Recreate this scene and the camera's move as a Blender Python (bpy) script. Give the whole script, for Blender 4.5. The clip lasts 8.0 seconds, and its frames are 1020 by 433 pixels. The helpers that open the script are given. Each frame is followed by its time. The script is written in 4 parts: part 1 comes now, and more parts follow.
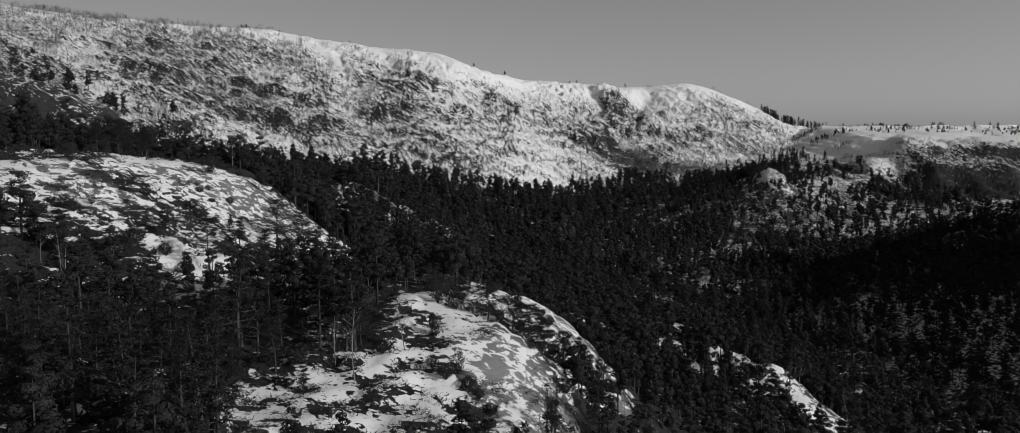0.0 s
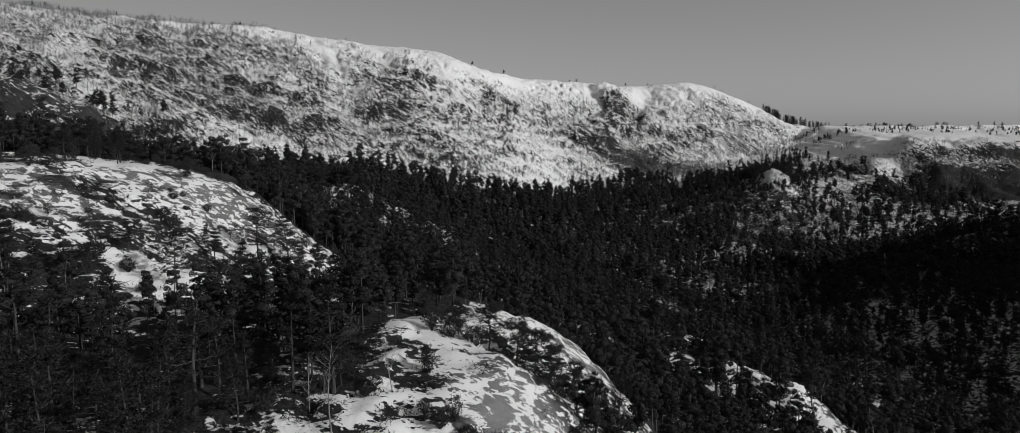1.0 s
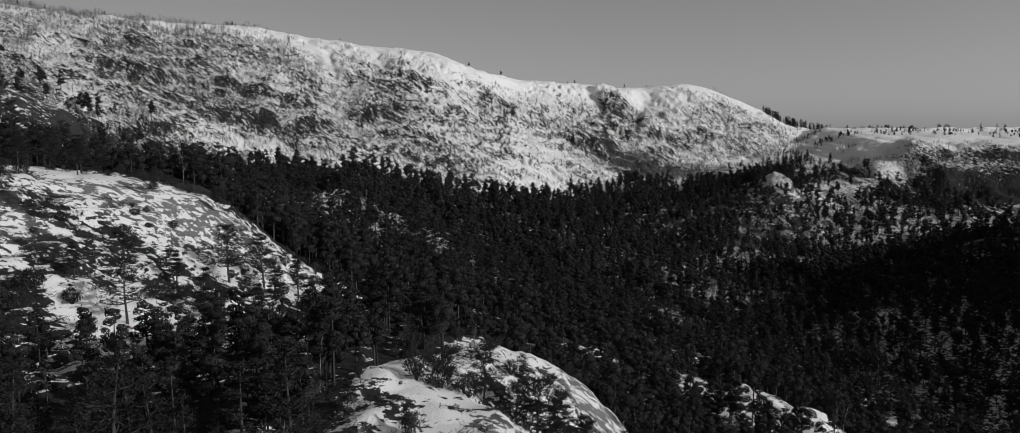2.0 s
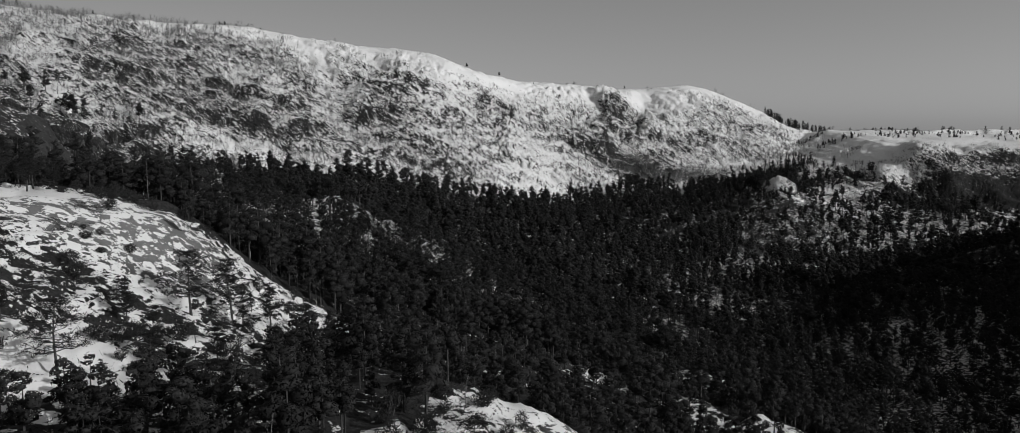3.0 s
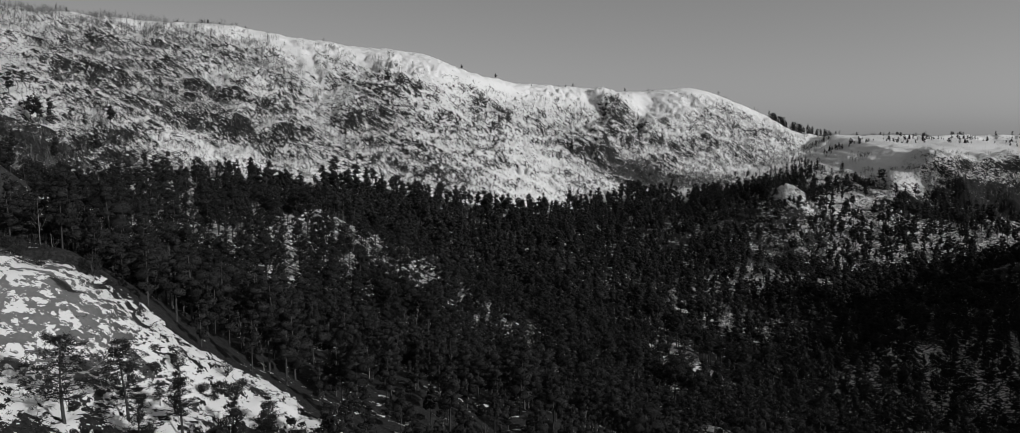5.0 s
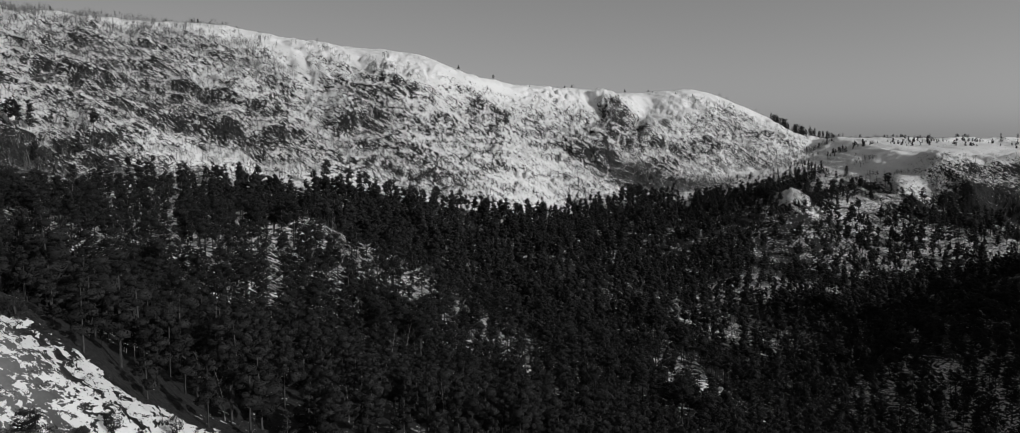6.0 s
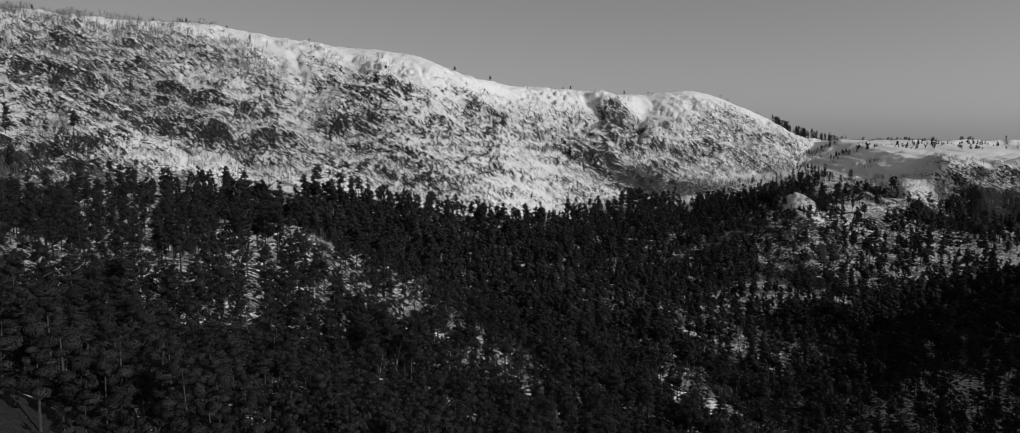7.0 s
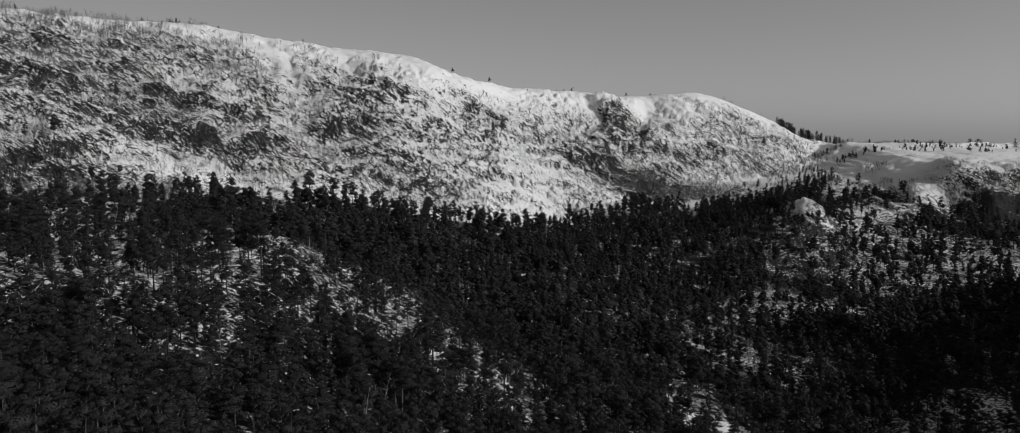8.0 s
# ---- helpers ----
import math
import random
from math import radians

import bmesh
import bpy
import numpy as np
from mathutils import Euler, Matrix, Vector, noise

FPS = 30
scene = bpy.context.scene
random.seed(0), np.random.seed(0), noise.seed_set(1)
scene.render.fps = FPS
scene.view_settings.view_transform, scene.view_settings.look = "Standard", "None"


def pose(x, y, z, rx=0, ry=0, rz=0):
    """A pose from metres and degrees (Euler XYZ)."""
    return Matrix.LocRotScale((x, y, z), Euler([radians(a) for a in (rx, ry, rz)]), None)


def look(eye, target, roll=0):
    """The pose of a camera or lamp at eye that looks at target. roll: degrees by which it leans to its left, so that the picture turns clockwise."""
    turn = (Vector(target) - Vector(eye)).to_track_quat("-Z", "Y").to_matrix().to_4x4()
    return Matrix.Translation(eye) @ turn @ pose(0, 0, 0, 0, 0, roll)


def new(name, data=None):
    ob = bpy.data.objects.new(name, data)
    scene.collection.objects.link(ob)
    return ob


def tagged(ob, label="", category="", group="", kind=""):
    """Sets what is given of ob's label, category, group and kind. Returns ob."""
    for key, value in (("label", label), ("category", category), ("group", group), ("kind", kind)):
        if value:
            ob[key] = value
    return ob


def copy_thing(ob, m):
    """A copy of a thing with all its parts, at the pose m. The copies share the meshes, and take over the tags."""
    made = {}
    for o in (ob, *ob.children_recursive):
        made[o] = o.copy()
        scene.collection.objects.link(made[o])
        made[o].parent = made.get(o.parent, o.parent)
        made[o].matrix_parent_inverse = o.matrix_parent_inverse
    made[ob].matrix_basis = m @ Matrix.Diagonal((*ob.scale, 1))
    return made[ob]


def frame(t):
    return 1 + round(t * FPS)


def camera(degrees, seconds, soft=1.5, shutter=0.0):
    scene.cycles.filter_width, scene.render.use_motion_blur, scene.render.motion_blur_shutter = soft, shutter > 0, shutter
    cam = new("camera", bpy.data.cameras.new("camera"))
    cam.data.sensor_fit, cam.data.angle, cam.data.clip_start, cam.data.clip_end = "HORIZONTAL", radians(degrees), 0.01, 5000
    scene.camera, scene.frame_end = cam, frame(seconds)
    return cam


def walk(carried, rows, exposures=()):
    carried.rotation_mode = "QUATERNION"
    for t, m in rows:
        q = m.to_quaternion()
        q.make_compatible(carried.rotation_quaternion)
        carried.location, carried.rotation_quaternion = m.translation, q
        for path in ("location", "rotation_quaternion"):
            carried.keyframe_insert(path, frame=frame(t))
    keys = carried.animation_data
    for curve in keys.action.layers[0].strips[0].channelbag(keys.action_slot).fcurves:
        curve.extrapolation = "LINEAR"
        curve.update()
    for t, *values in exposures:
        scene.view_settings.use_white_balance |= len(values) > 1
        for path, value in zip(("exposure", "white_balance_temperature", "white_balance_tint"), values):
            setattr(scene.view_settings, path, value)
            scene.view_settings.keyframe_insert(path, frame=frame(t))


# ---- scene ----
cam = camera(66.0, 8.0, soft=0.5)
PATH = [
    (0, (0.00, 0.00, 0.00), (0.011, 99.273, -12.037), -0.32),
    (0.5, (-0.36, 4.98, 0.00), (-0.095, 104.245, -12.065), -0.27),
    (1, (-0.56, 10.09, 0.22), (-0.315, 109.350, -11.923), -0.25),
    (1.5, (-0.64, 15.34, 0.60), (-0.196, 114.604, -11.492), -0.24),
    (3, (-0.46, 31.89, 2.43), (0.339, 131.162, -9.562), -0.13),
    (3.5, (-0.34, 37.67, 3.16), (0.557, 136.942, -8.841), -0.05),
    (4, (-0.23, 43.58, 3.91), (0.779, 142.857, -8.082), -0.03),
    (4.5, (-0.12, 49.63, 4.66), (0.978, 148.902, -7.371), 0.06),
    (6, (0.14, 68.62, 6.80), (1.655, 167.885, -5.198), 0.18),
    (6.5, (0.21, 75.23, 7.44), (1.876, 174.499, -4.542), 0.20),
    (7, (0.29, 82.00, 8.05), (2.150, 181.268, -3.885), 0.24),
    (7.5, (0.41, 88.92, 8.62), (2.282, 188.193, -3.268), 0.23),
    (8, (0.58, 96.00, 9.16), (2.478, 195.284, -2.632), 0.22),
]
walk(cam, [(t, look(eye, target, roll)) for t, eye, target, roll in PATH])

# ---- sky and sun ----
SUN_TURN, SUN_HEIGHT = 118.0, 22.0      # degrees clockwise from +y, and above the horizon
world = bpy.data.worlds.new("sky")
scene.world = world
world.use_nodes = True
wn, wl = world.node_tree.nodes, world.node_tree.links
sky = wn.new("ShaderNodeTexSky")
sky.sky_type, sky.sun_disc = "NISHITA", False
sky.air_density, sky.dust_density, sky.ozone_density, sky.altitude = 1.0, 0.2, 1.0, 0
sky.sun_elevation, sky.sun_rotation = radians(SUN_HEIGHT), radians(SUN_TURN)
grey = wn.new("ShaderNodeRGBToBW")
wl.new(sky.outputs["Color"], grey.inputs["Color"])
way = wn.new("ShaderNodeTexCoord")
part = wn.new("ShaderNodeSeparateXYZ")
wl.new(way.outputs["Generated"], part.inputs[0])
haze = wn.new("ShaderNodeMath")                    # the air is a little brighter towards the sun's side
haze.operation = "MULTIPLY_ADD"
haze.inputs[1].default_value, haze.inputs[2].default_value = 0.3, 0.86
wl.new(part.outputs["X"], haze.inputs[0])
level = wn.new("ShaderNodeMath")
level.operation = "MULTIPLY"
wl.new(grey.outputs["Val"], level.inputs[0])
wl.new(haze.outputs[0], level.inputs[1])
lift = wn.new("ShaderNodeMath")                    # upper sky, mostly out of view, made paler than clear air to fill the shade
lift.operation = "MULTIPLY_ADD"
lift.inputs[1].default_value, lift.inputs[2].default_value = 1.3, 0.92
wl.new(part.outputs["Z"], lift.inputs[0])
lifted = wn.new("ShaderNodeMath")
lifted.operation = "MULTIPLY"
wl.new(level.outputs[0], lifted.inputs[0])
wl.new(lift.outputs[0], lifted.inputs[1])
wl.new(lifted.outputs[0], wn["Background"].inputs["Color"])
wn["Background"].inputs["Strength"].default_value = 0.058
lamp = bpy.data.lights.new("sun", "SUN")
lamp.energy, lamp.angle, lamp.color = 2.5, radians(0.5), (1.0, 1.0, 1.0)
sun = new("sun", lamp)
toward = Vector((math.sin(radians(SUN_TURN)) * math.cos(radians(SUN_HEIGHT)),
                 math.cos(radians(SUN_TURN)) * math.cos(radians(SUN_HEIGHT)), math.sin(radians(SUN_HEIGHT))))
sun.matrix_world = look(toward * 400 + Vector((0, 300, 0)), (0, 300, 0))
scene.view_settings.exposure = 0.0

# ---- materials: the film is black and white, so every colour is a grey ----
def material(name, rough_value=0.85):
    m = bpy.data.materials.new(name)
    m.use_nodes = True
    m.node_tree.nodes["Principled BSDF"].inputs["Roughness"].default_value = rough_value
    m.node_tree.nodes["Principled BSDF"].inputs["Specular IOR Level"].default_value = 0.25
    return m


class Nodes:
    """Short ways to lay nodes in one material."""

    def __init__(self, m):
        self.tree = m.node_tree
        self.shader = self.tree.nodes["Principled BSDF"]

    def add(self, kind, **values):
        n = self.tree.nodes.new(kind)
        for key, value in values.items():
            setattr(n, key, value)
        return n

    def link(self, a, b):
        self.tree.links.new(a, b)

    def value(self, socket, v):
        if isinstance(v, (int, float)):
            socket.default_value = v
        else:
            self.link(v, socket)

    def math(self, op, a, b=0.0, c=0.0):
        n = self.add("ShaderNodeMath", operation=op)
        for k, v in enumerate((a, b, c)):
            self.value(n.inputs[k], v)
        return n.outputs[0]

    def place(self, turn=0.0, scale=(1, 1, 1)):
        """Places in metres, first turned and then stretched."""
        at = self.add("ShaderNodeTexCoord").outputs["Object"]
        for key, value in (("Rotation", tuple(radians(a) for a in (turn if isinstance(turn, tuple) else (0, 0, turn)))), ("Scale", scale)):
            mp = self.add("ShaderNodeMapping")
            mp.inputs[key].default_value = value
            self.link(at, mp.inputs["Vector"])
            at = mp.outputs["Vector"]
        return at

    def noise(self, scale, detail=4.0, roughness=0.55, vector=None, distortion=0.0):
        n = self.add("ShaderNodeTexNoise")
        n.inputs["Scale"].default_value, n.inputs["Detail"].default_value = scale, detail
        n.inputs["Roughness"].default_value, n.inputs["Distortion"].default_value = roughness, distortion
        self.link(vector or self.place(), n.inputs["Vector"])
        return n.outputs["Fac"]

    def ramp(self, v, a, b, low=0.0, high=1.0):
        n = self.add("ShaderNodeMapRange", interpolation_type="SMOOTHSTEP")
        for k, w in zip(("Value", "From Min", "From Max", "To Min", "To Max"), (v, a, b, low, high)):
            self.value(n.inputs[k], w)
        return n.outputs["Result"]

    def mix(self, f, a, b):
        return self.math("ADD", self.math("MULTIPLY", self.math("SUBTRACT", b, a), f), a)

    def colour(self, v):
        n = self.add("ShaderNodeCombineColor")
        for k in range(3):
            self.link(v, n.inputs[k])
        self.link(n.outputs["Color"], self.shader.inputs["Base Color"])

    def bump(self, height, strength, distance):
        n = self.add("ShaderNodeBump")
        n.inputs["Strength"].default_value, n.inputs["Distance"].default_value = strength, distance
        self.link(height, n.inputs["Height"])
        self.link(n.outputs["Normal"], self.shader.inputs["Normal"])


def ground_material():
    m = material("snow_over_rock", 0.8)
    g = Nodes(m)
    bare = g.add("ShaderNodeAttribute", attribute_name="bare").outputs["Fac"]
    # undergrowth, and under the wood also tree shade put into the ground colour
    brush_shade = g.add("ShaderNodeAttribute", attribute_name="brush_shade").outputs["Fac"]
    crag = g.add("ShaderNodeAttribute", attribute_name="crag").outputs["Fac"]
    drift = g.add("ShaderNodeAttribute", attribute_name="drift").outputs["Fac"]
    close = g.noise(0.95, 6, 0.68, g.place((0, -8, 0), (0.5, 0.75, 1.25)), 0.5)
    wide = g.noise(0.42, 7, 0.7, g.place((0, -38, 0), (0.6, 0.8, 1.5)), 0.7)
    patches = g.mix(g.ramp(crag, 0.1, 0.4), close, wide)
    # blocky snow patches that cling to the joints of the slabs
    warp = g.add("ShaderNodeTexNoise")
    warp.inputs["Scale"].default_value, warp.inputs["Detail"].default_value = 0.9, 3.0
    g.link(g.place(), warp.inputs["Vector"])
    bent = g.add("ShaderNodeMix", data_type="VECTOR")
    bent.inputs[0].default_value = 0.45
    g.link(g.place((0, 0, -24), (0.75, 1.15, 0.6)), bent.inputs[4])
    g.link(warp.outputs["Color"], bent.inputs[5])
    cells = g.add("ShaderNodeTexVoronoi", distance="CHEBYCHEV")
    cells.inputs["Scale"].default_value = 2.1
    g.link(bent.outputs[1], cells.inputs["Vector"])
    tone = g.add("ShaderNodeRGBToBW")
    g.link(cells.outputs["Color"], tone.inputs["Color"])
    blocks = g.math("ADD", g.math("MULTIPLY", tone.outputs["Val"], 0.4), g.math("MULTIPLY", g.noise(0.6, 6, 0.66, None, 0.6), 0.65))
    layers = g.noise(0.7, 6, 0.7, g.place((0, -36, 0), (0.55, 0.8, 1.7)), 0.9)
    fine = g.noise(2.4, 5, 0.7)
    # rock ledges too small for the sheet: they tilt the surface, and snow keeps to their tops
    ledges = g.add("ShaderNodeBump")
    ledges.inputs["Strength"].default_value = 1.0
    g.value(ledges.inputs["Distance"], g.math("MULTIPLY_ADD", crag, 3.6, 0.4))
    g.link(g.math("ADD", layers, g.math("MULTIPLY", patches, 0.3)), ledges.inputs["Height"])
    sep = g.add("ShaderNodeSeparateXYZ")
    g.link(ledges.outputs["Normal"], sep.inputs[0])
    up = sep.outputs["Z"]
    s = g.math("MULTIPLY_ADD", up, 1.0, -0.62)
    s = g.math("ADD", s, g.math("MULTIPLY", g.math("SUBTRACT", patches, 0.5), g.math("MULTIPLY_ADD", crag, 0.2, 2.0)))
    s = g.math("MULTIPLY_ADD", crag, 0.2, s)
    thin = g.noise(2.4, 5, 0.65, g.place((0, -5, 0), (0.3, 0.55, 1.1)), 0.4)
    s = g.math("ADD", s, g.math("MULTIPLY", g.math("SUBTRACT", thin, 0.5), g.math("MULTIPLY_ADD", crag, -1.5, 2.1)))
    s = g.math("ADD", s, g.math("MULTIPLY", g.math("SUBTRACT", layers, 0.5), g.math("MULTIPLY_ADD", crag, 1.3, 0.7)))
    s = g.math("ADD", s, drift)
    s = g.math("ADD", s, g.math("MULTIPLY_ADD", fine, 0.6, -0.3))
    streak = g.noise(1.3, 4, 0.65, g.place((0, -32, 0), (0.5, 0.7, 2.0)), 0.5)
    s = g.math("ADD", s, g.math("MULTIPLY", g.math("SUBTRACT", streak, 0.5), g.math("MULTIPLY_ADD", crag, 1.2, 0.8)))
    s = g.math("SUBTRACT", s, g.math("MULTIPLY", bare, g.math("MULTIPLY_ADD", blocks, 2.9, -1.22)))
    s = g.math("SUBTRACT", s, g.math("MULTIPLY", brush_shade, 0.78))
    blur = g.math("MULTIPLY_ADD", crag, 0.02, 0.03)
    snow = g.ramp(s, g.math("MULTIPLY", blur, -1.0), blur)
    rock = g.ramp(g.math("ADD", g.math("MULTIPLY", layers, 0.65), g.math("MULTIPLY", g.noise(0.9, 6, 0.7), 0.35)), 0.38, 0.72, 0.005, 0.06)
    rock = g.math("MULTIPLY", rock, g.ramp(g.noise(7.0, 3, 0.6), 0.2, 0.8, 0.75, 1.2))
    slab = g.math("MULTIPLY", g.ramp(g.noise(0.35, 5, 0.6), 0.3, 0.75, 0.2, 0.27), g.ramp(fine, 0.25, 0.75, 0.88, 1.1))
    rock = g.mix(bare, rock, slab)
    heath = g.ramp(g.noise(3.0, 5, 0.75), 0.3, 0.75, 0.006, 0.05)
    rock = g.mix(g.ramp(g.math("ADD", brush_shade, g.math("MULTIPLY_ADD", patches, 0.8, -0.4)), 0.35, 0.65), rock, heath)
    white = g.math("MULTIPLY_ADD", g.noise(0.3, 3), 0.08, 0.82)
    g.colour(g.mix(snow, rock, white))
    small = g.add("ShaderNodeBump")
    small.inputs["Strength"].default_value, small.inputs["Distance"].default_value = 0.6, 0.2
    g.link(g.math("ADD", g.math("MULTIPLY", snow, 0.5), fine), small.inputs["Height"])
    facets = g.add("ShaderNodeBump")
    g.value(facets.inputs["Distance"], g.math("MULTIPLY_ADD", crag, 1.1, 0.15))
    g.link(layers, facets.inputs["Height"])
    g.link(facets.outputs["Normal"], small.inputs["Normal"])
    g.link(small.outputs["Normal"], g.shader.inputs["Normal"])
    g.link(g.ramp(snow, 0, 1, 0.9, 0.6), g.shader.inputs["Roughness"])
    return m


def plain(name, low, high, scale, rough_value=0.9, stretch=(1, 1, 1), bump=0.0, spread=0.0):
    """A surface between two greys, in two sizes of grain; spread: how much each piece differs from the next."""
    m = material(name, rough_value)
    g = Nodes(m)
    at = g.place(0, stretch)
    v = g.ramp(g.math("ADD", g.math("MULTIPLY", g.noise(scale, 4, 0.6, at), 0.7), g.math("MULTIPLY", g.noise(scale * 0.13, 2, 0.5, at), 0.3)), 0.3, 0.7, low, high)
    if spread:
        geo = g.add("ShaderNodeNewGeometry")
        v = g.math("MULTIPLY", v, g.ramp(geo.outputs["Random Per Island"], 0, 1, 1 - spread, 1 + spread))
    g.colour(v)
    if bump:
        g.bump(g.noise(scale, 4, 0.6, at), 0.6, bump)
    return m


def foliage(name, low, high, gap, grain):
    """Needle sprays: dark, dull, with the gaps between single shoots cut out."""
    m = plain(name, low, high, 6.0, 0.8, spread=0.35)
    g = Nodes(m)
    g.shader.inputs["Specular IOR Level"].default_value = 0.1
    g.link(g.ramp(g.noise(grain, 2.0, 0.6), gap - 0.01, gap + 0.01), g.shader.inputs["Alpha"])
    return m


GROUND = ground_material()
NEEDLES = foliage("pine_needles", 0.014, 0.034, 0.47, 6.5)
FAR_NEEDLES = foliage("pine_crowns", 0.014, 0.034, 0.49, 4.5)
DISTANT = foliage("distant_pine_crowns", 0.014, 0.034, 0.46, 3.0)
SPRUCE = foliage("spruce_needles", 0.016, 0.035, 0.28, 2.0)
BARK = plain("pine_bark", 0.03, 0.08, 9.0, 0.95, (1, 1, 0.25), 0.02)
BIRCH = plain("birch_bark", 0.12, 0.36, 5.0, 0.8, (1, 1, 2.5), 0.004)
TWIGS = plain("birch_twigs", 0.1, 0.2, 3.0, 0.9, spread=0.3)
FARTWIGS = plain("bare_birch_crowns", 0.11, 0.22, 3.0, 0.9, spread=0.35)
HEATHER = foliage("heather", 0.014, 0.06, 0.44, 14.0)
JUNIPER = foliage("juniper_needles", 0.022, 0.055, 0.45, 11.0)

# ---- the lie of the land ----
def hermite(xs, ys, x):
    """A smooth curve through the points that never overshoots them."""
    xs, ys, x = np.asarray(xs, float), np.asarray(ys, float), np.asarray(x, float)
    h, d = np.diff(xs), np.diff(ys) / np.diff(xs)
    m = np.zeros(len(xs))
    m[0], m[-1] = d[0], d[-1]
    same = d[:-1] * d[1:] > 0
    m[1:-1][same] = 2 * (d[:-1] * d[1:])[same] / (d[:-1] + d[1:])[same]
    i = np.clip(np.searchsorted(xs, x) - 1, 0, len(h) - 1)
    u = np.clip((x - xs[i]) / h[i], 0, 1)
    return (ys[i] * (1 + 2 * u) * (1 - u) ** 2 + h[i] * m[i] * u * (1 - u) ** 2
            + ys[i + 1] * u * u * (3 - 2 * u) + h[i] * m[i + 1] * u * u * (u - 1))


def smooth(a, b, x):
    u = np.clip((x - a) / (b - a), 0, 1)
    return u * u * (3 - 2 * u)


def lattice(ix, iy, seed):
    """Evenly spread numbers from 0 to 1, one for each whole-numbered place."""
    n = (ix.astype(np.int64) * 374761393 + iy.astype(np.int64) * 668265263 + seed * 362437) & 0xFFFFFFFF
    n = ((n ^ (n >> 13)) * 1274126177) & 0xFFFFFFFF
    n = ((n ^ (n >> 15)) * 2246822519) & 0xFFFFFFFF
    return ((n ^ (n >> 16)) & 0xFFFFFF) / 0xFFFFFF


def waves(x, y, seed=0):
    """Smooth gradient noise from about -1 to 1, with a wavelength of 1."""
    ix, iy = np.floor(x), np.floor(y)
    fx, fy = x - ix, y - iy
    u, v = fx**3 * (fx * (6 * fx - 15) + 10), fy**3 * (fy * (6 * fy - 15) + 10)
    g = []
    for ox in (0, 1):
        for oy in (0, 1):
            a = lattice(ix + ox, iy + oy, seed) * 2 * np.pi
            g.append(np.cos(a) * (fx - ox) + np.sin(a) * (fy - oy))
    low, high = g[0] + v * (g[1] - g[0]), g[2] + v * (g[3] - g[2])
    return 1.5 * (low + u * (high - low))


def rough(x, y, size, octaves=4, seed=0, gain=0.5):
    total, share = 0, 1
    for k in range(octaves):
        total = total + share * waves(x / size + 17.3 * k, y / size - 9.1 * k, seed + k)
        size, share = size * 0.5, share * gain
    return total


